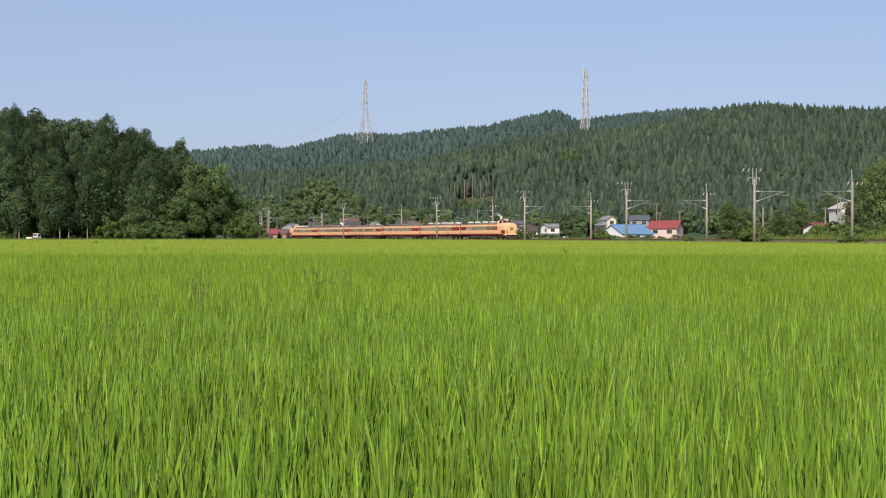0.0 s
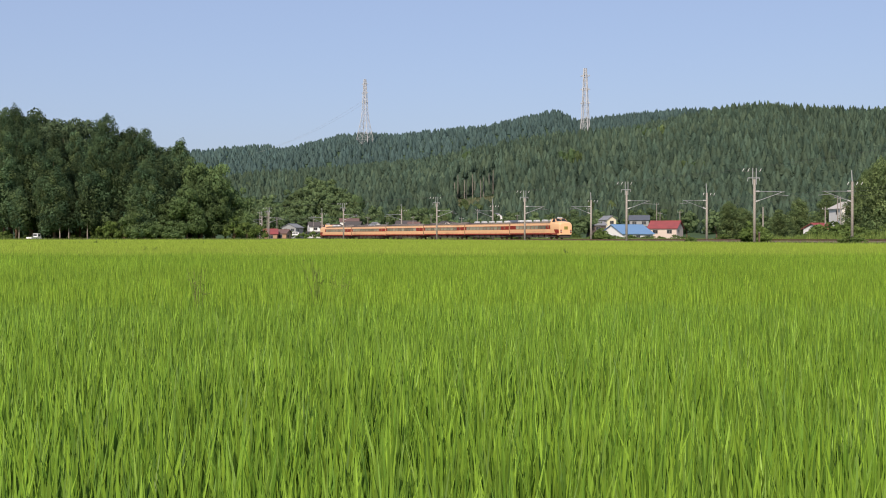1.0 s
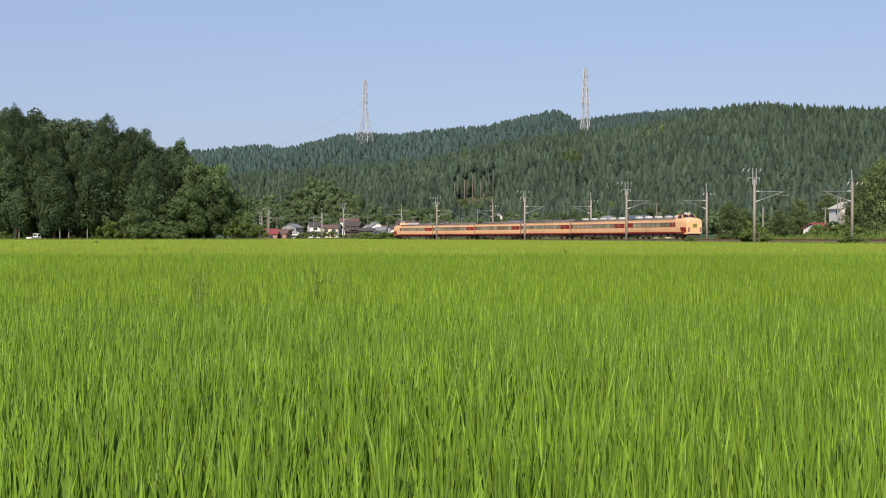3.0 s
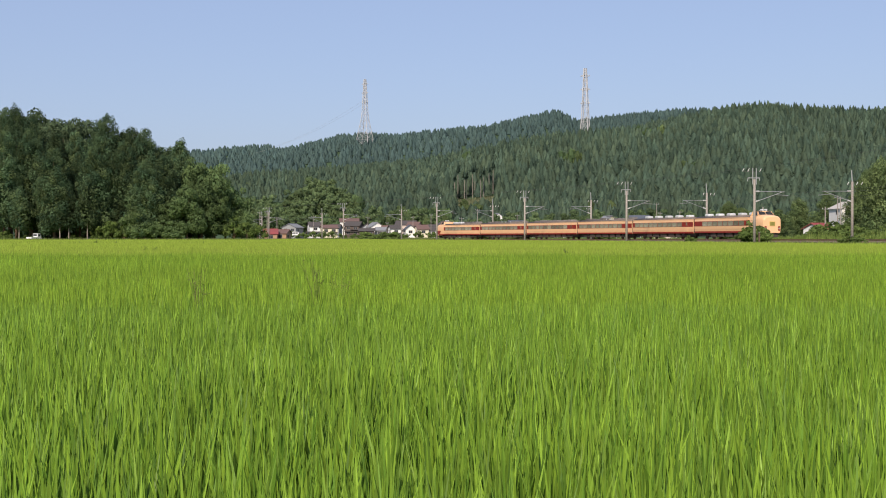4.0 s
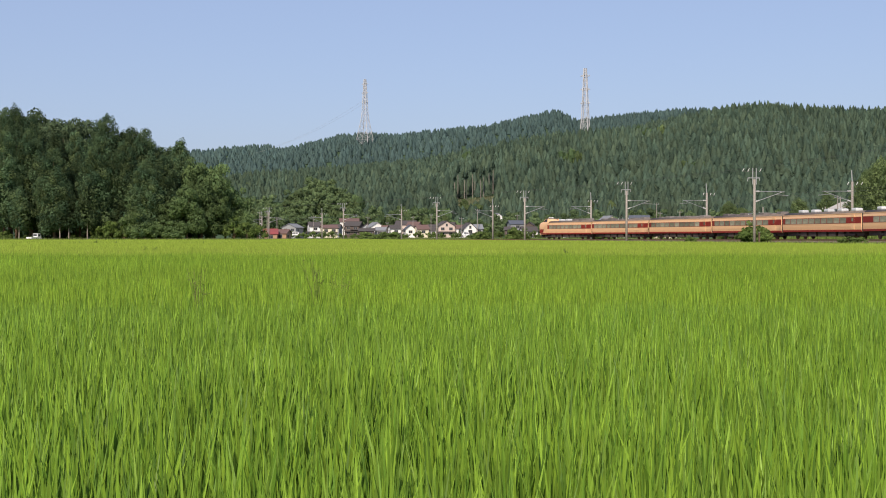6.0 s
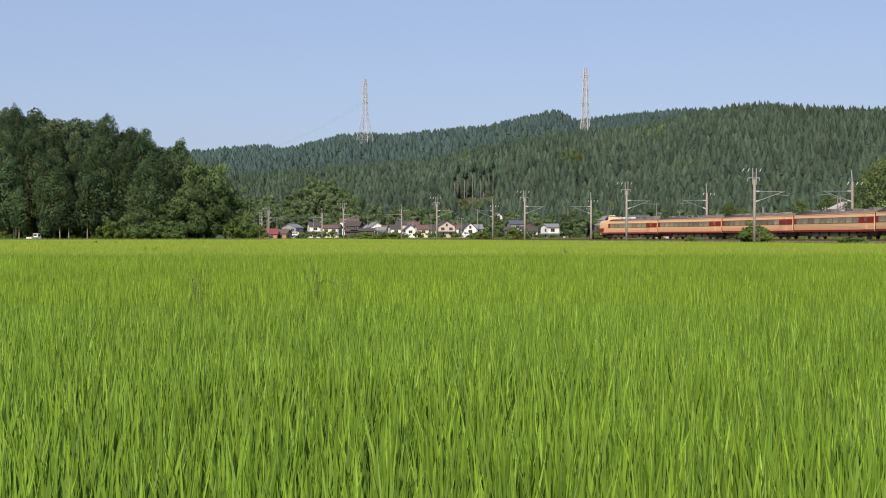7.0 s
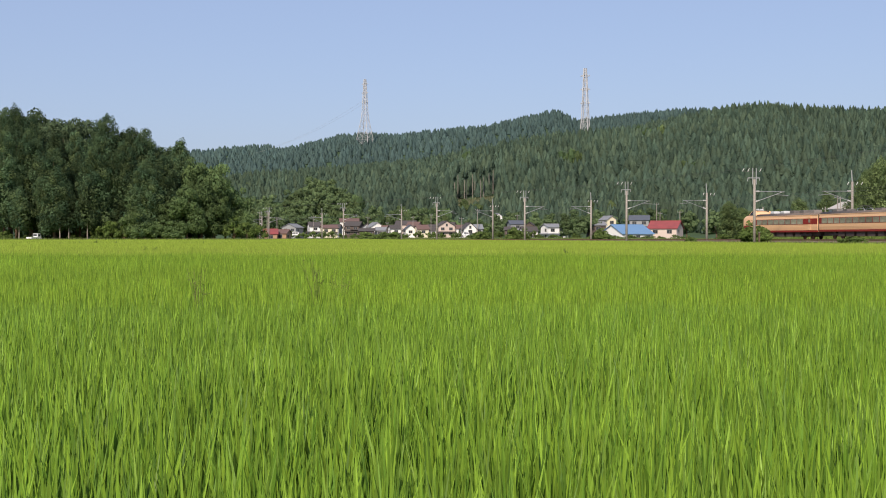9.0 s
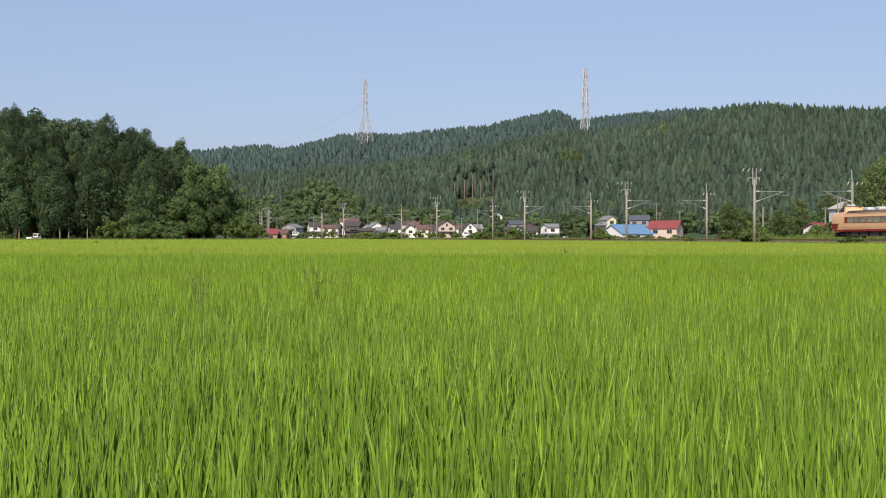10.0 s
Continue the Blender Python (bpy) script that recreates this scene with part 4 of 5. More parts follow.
def house(x, y, w, dep, wall_h, roof_h, yaw, wall, roof, label, z=0.0, storeys=1, gable_front=False, annex=0.0, over=0.45):
    """A house with gabled roof; local x along the ridge unless gable_front, -y towards the fields."""
    h = thing("house", label, "house", "village houses", pose(x, y, z, 0, 0, yaw))
    L, D = (dep, w) if gable_front else (w, dep)

    def turn(p):
        return (-p[1], p[0], p[2]) if gable_front else p

    def poly_part(name, verts, faces, material, lab=""):
        o = mesh_ob(name, [turn(p) for p in verts], faces, material, h)
        if lab:
            o["label"] = lab
        return o

    a, b = L / 2, D / 2
    v = [(-a, -b, -1), (a, -b, -1), (a, b, -1), (-a, b, -1), (-a, -b, wall_h), (a, -b, wall_h), (a, b, wall_h), (-a, b, wall_h),
         (-a, 0, wall_h + roof_h - 0.05), (a, 0, wall_h + roof_h - 0.05)]
    f = [(0, 1, 5, 4), (2, 3, 7, 6), (1, 2, 6, 9, 5), (3, 0, 4, 8, 7), (3, 2, 1, 0)]
    poly_part("wall", v, f, WALLS[wall])
    # roof slabs with thickness and overhang
    k = roof_h / b
    for s in (-1, 1):
        e, ez = s * (b + over), wall_h - over * k
        t = 0.14
        x0, x1 = -a - over, a + over
        v = [(x0, 0, wall_h + roof_h), (x1, 0, wall_h + roof_h), (x1, e, ez), (x0, e, ez)]
        v += [(p[0], p[1], p[2] + t) for p in v]
        poly_part("roof_slope", v, [(0, 1, 2, 3), (7, 6, 5, 4), (0, 4, 5, 1), (1, 5, 6, 2), (2, 6, 7, 3), (3, 7, 4, 0)], ROOFS[roof])
    bm = bmesh.new()
    box(bm, -a - over, a + over, -0.14, 0.14, wall_h + roof_h + 0.02, wall_h + roof_h + 0.26, 0.03)
    if gable_front:
        bm.transform(Matrix.Rotation(math.pi / 2, 4, "Z"))
    part("ridge_cap", bm, ROOFS[roof], h)
    # windows on the long and the gable fronts
    fw, fd = (D, L) if gable_front else (L, D)
    for fl in range(storeys):
        zc = wall_h - 1.15 - 2.3 * fl
        n = max(1, int(fw / 3.2))
        for i in range(n):
            xc = (i + 0.5) / n * fw - fw / 2
            window(h, (xc, -fd / 2, zc), 0, 1.5)
        for s in (-1, 1):
            window(h, (s * fw / 2, -fd * 0.15, zc), 90 * s, 1.2)
    if gable_front and roof_h > 2:
        window(h, (0, -fd / 2, wall_h + roof_h * 0.25), 0, 0.8)
    if storeys == 2:
        # skirt roof between the storeys
        zs = wall_h - 2.75
        for s, (tx, ty, tw) in enumerate(((0, -1, fw), (-1, 0, fd), (1, 0, fd))):
            o = 0.9
            v = [(-tw / 2 - (o if s == 0 else 0), 0, zs + 0.33), (tw / 2 + (o if s == 0 else 0), 0, zs + 0.33), (tw / 2 + o, -o, zs), (-tw / 2 - o, -o, zs)]
            v += [(p[0], p[1], p[2] + 0.13) for p in v]
            m = Matrix.Translation((tx * fw / 2, ty * fd / 2, 0)) @ Matrix.Rotation((0, -math.pi / 2, math.pi / 2)[s], 4, "Z")
            k = mesh_ob("skirt_roof", [m @ Vector(p) for p in v],
                        [(0, 1, 2, 3), (7, 6, 5, 4), (0, 4, 5, 1), (1, 5, 6, 2), (2, 6, 7, 3), (3, 7, 4, 0)], ROOFS[roof], h)
    if annex:
        bm = bmesh.new()
        box(bm, -fw * 0.1, fw / 2 + 0.6, -fd / 2 - annex, -fd / 2, wall_h - 1.9, wall_h - 1.75)
        part("porch_roof", bm, ROOFS[roof], h)
        for xx in (-fw * 0.08, fw / 2 + 0.5):
            bm = bmesh.new()
            box(bm, xx - 0.06, xx + 0.06, -fd / 2 - annex + 0.05, -fd / 2 - annex + 0.17, -1, wall_h - 1.89)
            part("porch_post", bm, WALLS["brown"], h)
    return h


def window(h, at, turn, w):
    win = new("window", None)
    win.parent = h
    win.matrix_basis = pose(*at, 0, 0, turn)
    bm = bmesh.new()
    for x0, x1, z0, z1 in ((-w / 2 - 0.08, w / 2 + 0.08, 0.55, 0.65), (-w / 2 - 0.08, w / 2 + 0.08, -0.65, -0.55),
                           (-w / 2 - 0.08, -w / 2, -0.55, 0.55), (w / 2, w / 2 + 0.08, -0.55, 0.55), (-0.03, 0.03, -0.55, 0.55)):
        box(bm, x0, x1, -0.07, 0.02, z0, z1)
    part("frame", bm, FRAME, win)
    bm = bmesh.new()
    box(bm, -w / 2, w / 2, -0.03, 0.015, -0.55, 0.55)
    part("pane", bm, PANE, win)


# plots
house(-65.1, 470, 4.8, 7, 2.4, 1.7, 8, "tan", "red", "low tan shed with a faded red sheet roof", 0, 1, False, 0)
house(-61.0, 474, 4.7, 6, 2.6, 1.3, -12, "tan", "rust", "small orange-brown shed with a rusty roof", 0, 1, False, 0)
house(-67.7, 560, 6.9, 8, 5.4, 1.6, -18, "grey", "grey", "two-storey grey-sided house with a gable roof", 0, 2, True, 0)
house(-58.0, 560, 5.0, 7, 5.9, 1.8, 15, "white", "dark", "white plastered house with a dark tiled roof", 0, 2, False, 0)
house(-49.6, 540, 6.6, 8, 5.0, 1.2, 12, "cream", "rust", "cream house with a rust-brown roof", 0, 1, False, 1.2)
house(-46.0, 610, 9.0, 9, 8.5, 1.5, 5, "white", "rust", "white farmhouse with a rust-pink roof", 0, 2, False, 0)
house(-42.2, 590, 7.0, 8, 6.4, 1.9, -10, "brown", "dark", "dark timber house with a black tiled roof", 0, 2, False, 1.2)
house(-30.7, 560, 6.2, 8, 5.6, 2.0, 20, "white", "grey", "white gabled house with a grey roof", 0, 2, True, 0)
house(-32.5, 530, 6.5, 6, 3.7, 1.0, 3, "brown", "dark", "open dark carport shed with a flat roof", 0, 1, False, 0)
house(-26.6, 535, 4.2, 6, 4.0, 1.2, -8, "grey", "grey", "small grey shed with a pale sheet roof", 0, 1, False, 0)
house(-21.0, 540, 4.6, 8, 4.7, 1.5, 12, "white", "dark", "white house with a dark roof beside the line", 0, 1, False, 1.2)
house(-17.4, 590, 9.2, 9, 6.9, 1.8, -6, "pink", "dark", "large pinkish dark-tiled farmhouse in the village", 0, 2, False, 0)
house(-14.6, 540, 4.2, 7, 4.5, 1.7, 10, "white", "slate", "small white gabled house with a slate roof", 0, 1, True, 0)
house(-9.2, 535, 4.8, 7, 4.5, 1.7, 14, "cream", "rust", "cream-yellow house with a faded pink roof", 0, 1, False, 0)
house(0.6, 560, 7.6, 8, 5.9, 2.3, 16, "pink", "dark", "pinkish house with a dark gable roof", 0, 2, True, 0)
house(-4.7, 580, 4.3, 7, 5.2, 1.6, 0, "cream", "dark", "cream house with a black tiled roof", 0, 1, False, 0)
house(10.5, 520, 5.3, 8, 4.6, 2.4, 12, "white", "dark", "white-walled house with a dark hipped roof", 0, 1, True, 1.2)
house(30.5, 520, 6.0, 8, 6.5, 1.4, 8, "grey", "slate", "house with a blue-grey metal roof", 0, 2, False, 0)
house(26.6, 500, 3.3, 6, 4.0, 1.1, -6, "brown", "dark", "low dark shed beside a hedge", 0, 1, False, 0)
house(34.4, 500, 5.9, 6, 3.6, 1.6, 10, "white", "dark", "low white house with a dark roof", 0, 1, False, 1.2)
house(41.6, 470, 7.3, 6, 4.9, 1.1, 24, "white", "grey", "bright white two-storey house with a grey roof", 0, 2, False, 0)
house(58.0, 392, 12.0, 11, 2.3, 2.7, 30, "white", "blue", "long white barn with a bright blue sheet roof", 0, 1, False, 0)
house(72.0, 402, 9.2, 9, 4.1, 2.2, -24, "pink", "red", "pink-beige house with a red sheet roof", 0, 1, False, 0)
house(74.2, 470, 7.1, 8, 3.6, 1.6, -10, "grey", "slate", "house with a dark blue-grey roof on the rise", 4, 2, False, 0)
house(63.6, 480, 3.7, 7, 3.3, 1.3, 18, "cream", "grey", "small cream house on the rise", 4.6, 1, True, 0)
house(26.2, 600, 3.9, 6, 1.8, 1.6, 10, "white", "grey", "little white building up the slope", 9, 1, True, 0)
house(90.8, 300, 4.6, 6, 3.3, 1.2, 26, "white", "red", "white cottage with a red roof behind bushes", 0, 1, False, 0)
house(113.8, 350, 7.2, 8, 4.3, 1.7, 8, "white", "pale", "white house with a pale gabled roof on the rise", 5, 1, True, 0)
house(-49.7, 575, 4.7, 7, 5.2, 1.6, -8, "grey", "dark", "grey house with a dark tiled roof among others", 0, 1, False, 0)
house(-36.0, 585, 4.1, 7, 5.5, 1.6, 8, "white", "dark", "white plastered house with a dark gable roof", 0, 2, True, 0)
house(-25.4, 555, 3.4, 6, 4.6, 1.5, 6, "tan", "rust", "small tan woodshed with a rusty roof", 0, 1, False, 0)
house(-13.3, 575, 5.2, 8, 6.3, 1.6, -12, "pink", "rust", "pinkish house with a rust-brown tiled roof", 0, 2, False, 0)
house(-4.5, 540, 3.3, 6, 4.0, 1.5, 8, "white", "dark", "low white house with a dark roof", 0, 1, False, 1.2)
house(3.1, 575, 4.7, 8, 6.0, 1.8, -14, "pink", "dark", "pinkish plastered house with a dark roof", 0, 2, False, 0)
house(15.2, 545, 3.3, 6, 4.8, 1.7, 10, "grey", "grey", "grey corrugated shed beside a pole", 0, 1, False, 0)
house(7.6, 560, 3.7, 7, 4.9, 1.5, 4, "white", "rust", "white wooden house with a rusty roof", 0, 1, False, 0)
house(38.2, 545, 4.5, 8, 6.0, 1.5, -10, "brown", "dark", "dark timber house behind a white one", 0, 2, True, 0)
house(51.7, 420, 5.2, 7, 5.2, 1.0, 5, "brown", "grey", "low dark shed with a grey roof behind shrubs", 0, 1, False, 0)


# ---- bushes and trees along the line and round the village ----
def plant(protos, first, x, y, z, k, kz, yaw):
    p = protos[int(abs(x * 7 + y)) % len(protos)]
    m = pose(x, y, z, 0, 0, yaw)
    if p.name in first:
        o = copy_thing(p, m)
    else:
        first.add(p.name)
        p.matrix_basis = m
        o = p
    o.scale = (k, k, kz)
    return o


def line_bushes():
    rng = random.Random(9)
    bush = [broad(90 + i, 2.2, 1.7, "rounded green shrub beside the railway bank", "bush", 16, 0.42, "lineside bushes", per=48) for i in range(3)]
    first = set()
    # on the near bank, in front of the train
    for s, off, k, kz in ((116.2, -4.9, 0.8, 0.62), (117.8, -4.9, 0.9, 0.85), (119.6, -5.0, 1.1, 0.98), (121.2, -5.2, 0.8, 0.7), (100.5, -5.4, 0.45, 0.38), (145.5, -5.4, 0.7, 0.36), (147.5, -5.5, 0.6, 0.3)):
        x, y, a = on_track(s, off)
        plant(bush, first, x, y, rail_z(s) - 0.6, k, kz, rng.uniform(0, 360))
    # behind the far track
    for s, off, k, kz in ((7.5, 9, 1.2, 1.3), (9.5, 10, 1.1, 1.1), (-65, 12, 1.6, 1.0), (-61, 13, 1.4, 1.0), (-80, 14, 1.5, 1.0), (-18, 16, 1.3, 1.1), (-21, 17, 1.2, 1.0),
                          (42, 9.5, 1.1, 1.2), (45.5, 9.5, 0.9, 0.8), (80, 12, 1.0, 0.7),
                          (106, 12, 1.5, 1.2), (109, 13, 1.7, 1.4), (112, 12, 1.4, 1.0), (121, 12, 1.3, 1.0), (131.5, 13, 1.5, 1.3), (134, 13, 1.7, 1.6),
                          (113, 24, 2.0, 1.3), (107, 26, 2.0, 1.5), (98, 24, 1.8, 1.3), (92, 12, 1.1, 0.7)):
        x, y, a = on_track(s, off)
        plant(bush, first, x, y, max(0.0, rail_z(s) - 1.4), k, kz, rng.uniform(0, 360))


def village_trees():
    rng = random.Random(19)
    b = [broad(100 + i, 10, 4.6, "leafy light green broadleaf tree at the foot of the hill", "broadleaf_tree", 26, 0.42, "hillside broadleaf trees", per=48, material=BROAD_HILL) for i in range(3)]
    first = set()
    # sideways per 100 m, depth, height, width factor
    for u, d, h, k in ((-15.2, 600, 17, 1.3), (-14.4, 620, 15, 1.3), (-13.6, 600, 13, 1.2), (-11.8, 690, 16, 1.5), (-10.9, 730, 17, 1.5), (-10.2, 740, 18, 1.6), (-9.4, 735, 17, 1.5), (-8.6, 720, 15, 1.4), (-8.0, 700, 13, 1.2), (-11.2, 680, 14, 1.4), (-9.8, 690, 15, 1.5), (-8.8, 680, 13, 1.3), (-14.9, 660, 15, 1.3), (-14.0, 670, 15, 1.4),
                       (-12.4, 610, 11, 1.2), (-11, 620, 10, 1.2), (-7.0, 630, 12, 1.1), (-5.5, 640, 12, 1.1), (-3.8, 630, 11, 1.0), (-2, 640, 11, 1.1), (-0.5, 620, 10, 1.0),
                       (4.6, 560, 10, 1.0), (5.5, 570, 11, 1.1), (7.2, 560, 11, 1.0), (8.4, 540, 10, 1.0), (10.2, 420, 8, 0.8), (11.0, 415, 9, 0.85), (11.8, 420, 8, 0.7),
                       (12.9, 520, 11, 1.1), (15.5, 520, 11, 1.1), (17, 500, 11, 1.1), (19.6, 470, 10, 1.0), (22, 430, 9, 1.0), (26, 380, 7, 0.9), (28.5, 370, 8, 0.9), (30.5, 380, 8, 1.0),
                       (2.2, 560, 8, 0.9), (3.3, 555, 8, 0.8)):
        plant(b, first, u * d / 100, d, float(ground_z(u * d / 100, d)) - 0.3, k, h / 10, rng.uniform(0, 360))
    c = [cedar(120 + i, 20, 3.2, 0.08, "green cedar painted as sunlit behind the railway", CEDAR_SUN) for i in range(3)]
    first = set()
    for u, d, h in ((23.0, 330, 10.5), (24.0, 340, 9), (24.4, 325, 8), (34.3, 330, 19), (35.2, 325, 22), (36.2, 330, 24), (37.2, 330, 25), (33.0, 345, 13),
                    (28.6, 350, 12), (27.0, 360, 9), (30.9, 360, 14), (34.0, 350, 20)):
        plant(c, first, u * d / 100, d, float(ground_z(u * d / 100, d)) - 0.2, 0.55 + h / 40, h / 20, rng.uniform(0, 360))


def bare_trunks():
    """Tall trunks left standing at the edge of the clearing."""
    rng = random.Random(4)
    protos = []
    for i in range(2):
        t = thing("cedar_tree", "tall thin cedar with a bare pale trunk at a clearing", "tree", "trees of the clearing")
        bm = bmesh.new()
        tube(bm, (0, 0, -1), (0.2, 0, 18), 0.20, 0.12, 7)
        part("trunk", bm, PALE_BARK, t)
        g = np.random.default_rng(140 + i)
        v, f = spire(g, 6, 1.3, 9, 8, 0.0)
        o = new("crown", array_mesh("crown", v + np.array([0.2, 0, 14.5]), f, WOODS))
        o.parent = t
        protos.append(t)
    first = set()
    for i in range(10):
        u = 1.0 + 2.9 * (i + rng.uniform(-0.45, 0.45)) / 9
        d = 742 + rng.uniform(-8, 10) + (8 if i % 2 else 0)
        k = rng.uniform(0.85, 1.1)
        plant(protos, first, u * d / 100, d, float(ground_z(u * d / 100, d)) - 0.3, 1, k, rng.uniform(0, 360))


def clearing_brush():
    """Pale cut brush and young growth on the cleared slope."""
    rng = np.random.default_rng(77)
    n = 5000
    d = rng.uniform(698, 745, n)
    u = rng.uniform(0.9, 4.4, n)
    keep = d > 712 + 14 * np.sin(2.1 * u + 0.6) + 9 * np.sin(5.3 * u) + rng.normal(0, 5, n)
    u, d = u[keep], d[keep]
    n = len(u)
    x, y = u * d / 100, d
    v, f = blades(rng, x, y, 1, rng.uniform(0.5, 1.8, n), rng.uniform(0.25, 0.7, n), 0.9, 0.0, 0.2)
    v[:, 2] += np.repeat(ground_z(x, y) - 0.1, len(v) // n)
    tagged(new("brush", array_mesh("brush", v, f, BRUSH)), "pale cut brush on a cleared slope", "brush", kind="stuff")


BRUSH = mat("pale brush", (0.12, 0.16, 0.075), 0.9, 0.3, 0.1, 1.0, hue=(0.20, 0.19, 0.12), island=0.6, leaf=0.2, spec=0.05)
line_bushes()
village_trees()
bare_trunks()
clearing_brush()


# ---- village poles ----
def street_pole(x, y, h, arms=True):
    p = thing("utility_pole", "slim grey concrete utility pole in the village", "utility pole", "village poles", pose(x, y, float(ground_z(x, y)), 0, 0, 20))
    bm = bmesh.new()
    tube(bm, (0, 0, -0.5), (0, 0, h), 0.17, 0.11, 10)
    part("shaft", bm, CONCRETE, p)
    if arms:
        bm = bmesh.new()
        box(bm, -0.9, 0.9, -0.05, 0.05, h - 0.6, h - 0.5)
        part("crossarm", bm, STEEL, p)
        for xx in (-0.8, 0, 0.8):
            bm = bmesh.new()
            tube(bm, (xx, 0, h - 0.5), (xx, 0, h - 0.25), 0.06)
            part("insulator", bm, PORCELAIN, p)


# pole stands
street_pole(-69.2, 470, 10.3)
street_pole(-60.8, 430, 10.0)
street_pole(-64.1, 480, 8.5)
street_pole(-54.1, 520, 9.6)
street_pole(-32.6, 540, 9.4)
street_pole(-23.4, 520, 7.0)
street_pole(-5.0, 520, 10.3)
street_pole(-13.5, 560, 10.0)
street_pole(7.5, 500, 8.6)
street_pole(15.0, 540, 12.8)
street_pole(48.0, 480, 9.0)
street_pole(60.7, 520, 12.9)
street_pole(75.6, 440, 12.8)
street_pole(76.8, 440, 9.6)
street_pole(80.0, 420, 9.6)
street_pole(66.9, 260, 7.1, False)
street_pole(92.2, 300, 8.1)
street_pole(95.2, 300, 10.8)
street_pole(105.4, 330, 11.5)
street_pole(32.2, 540, 10.4)


# ---- rough grass behind the railway, weeds in the paddy, farm van ----
def rough_grass():
    rng = np.random.default_rng(51)
    n = 36000
    s, off = rng.uniform(-130, 190, n), 7.5 + 70 * rng.random(n) ** 2
    k = np.interp(s, TS, TA)
    x = np.interp(s, TS, TX) + off * np.sin(k)
    y = np.interp(s, TS, TY) + off * np.cos(k)
    z = np.maximum(ground_z(x, y), np.interp(off, [7.5, 9.5], [0.3, 0.0]))
    h = rng.uniform(0.3, 0.75, n) * np.interp(s, [20, 60], [1.0, 0.75])
    v, f = blades(rng, x, y, 1, h, rng.uniform(0.12, 0.4, n), 0.5, 0.0, 0.2)
    v[:, 2] += np.repeat(z, len(v) // n)
    ob = new("rough_grass", array_mesh("rough_grass", v, f, GRASS))
    tagged(ob, "tall rough grass behind the railway bank", "grass", kind="stuff")
    n = 12000
    s, off = rng.uniform(92, 185, n), 7.0 + 16 * rng.random(n) ** 1.5
    k = np.interp(s, TS, TA)
    x = np.interp(s, TS, TX) + off * np.sin(k)
    y = np.interp(s, TS, TY) + off * np.cos(k)
    z = np.maximum(ground_z(x, y), np.interp(off, [7.0, 9.5], [0.3, 0.0]))
    h = rng.uniform(0.9, 1.7, n) * np.interp(s, [92, 125], [0.75, 1.15]) * (0.8 + 0.3 * np.sin(0.35 * s))
    v, f = blades(rng, x, y, 2, h, rng.uniform(0.05, 0.16, n), 0.5, 0.0, 0.3)
    v[:, 2] += np.repeat(z, len(v) // n)
    tagged(new("reeds", array_mesh("reeds", v, f, REED)), "tall fresh green reeds behind the railway bank", "reeds", kind="stuff")
    n = 9000
    s, off = rng.uniform(-110, 170, n), rng.uniform(-9.2, -4.9, n)
    k = np.interp(s, TS, TA)
    x = np.interp(s, TS, TX) + off * np.sin(k)
    y = np.interp(s, TS, TY) + off * np.cos(k)
    z = rail_z(s) + np.interp(off, [-9.2, -7.6, -5.2], [-2.0, -0.62, -0.5])
    v, f = blades(rng, x, y, 1, rng.uniform(0.15, 0.4, n), rng.uniform(0.08, 0.25, n), 0.4, 0.0, 0.2)
    v[:, 2] += np.repeat(np.maximum(z, 0.5), len(v) // n)
    n2 = 7000
    x, y = rng.uniform(-125, -40, n2), rng.uniform(274, 286, n2)
    w, g = blades(rng, x, y, 1, rng.uniform(0.5, 1.0, n2), rng.uniform(0.1, 0.35, n2), 0.5, 0.25, 0.2)
    verge = new("verge_grass", array_mesh("verge_grass", w, g, GRASS))
    tagged(verge, "rough grass along the foot of the wood", "grass", kind="stuff")
    ob = new("bank_grass", array_mesh("bank_grass", v, f, GRASS))
    tagged(ob, "short grass on the railway bank", "grass", kind="stuff")


def weed(x, y, h, seed, spread):
    """A branched barnyard weed standing out of the rice."""
    rng = random.Random(seed)
    w = thing("weed", "thin brownish weed with seed heads above the rice", "weed", "paddy weeds", pose(x, y, 0.2, 0, 0, 0))
    bm = bmesh.new()
    tips = []
    for i in range(9):
        a = rng.uniform(0, 6.28)
        r = spread * rng.uniform(0.2, 1)
        p = Vector((0, 0, 0.2))
        q = Vector((r * 0.4 * math.cos(a), r * 0.4 * math.sin(a), h * rng.uniform(0.45, 0.7)))
        t = Vector((r * math.cos(a), r * math.sin(a), h * rng.uniform(0.65, 1.0)))
        tube(bm, p, q, 0.004, 0.003, 5)
        tube(bm, q, t, 0.003, 0.002, 5)
        tips.append((q, t))
    part("stem", bm, WEED, w)
    bm = bmesh.new()
    for q, t in tips:
        for k in range(6):
            c = q.lerp(t, 0.35 + 0.11 * k)
            d = Vector((rng.uniform(-1, 1), rng.uniform(-1, 1), rng.uniform(0.1, 1))).normalized() * rng.uniform(0.03, 0.07)
            tube(bm, c, c + d, 0.004, 0.0012, 4)
    tagged(part("seed_head", bm, WEED, w, "brownish drooping seed heads"), kind="stuff")


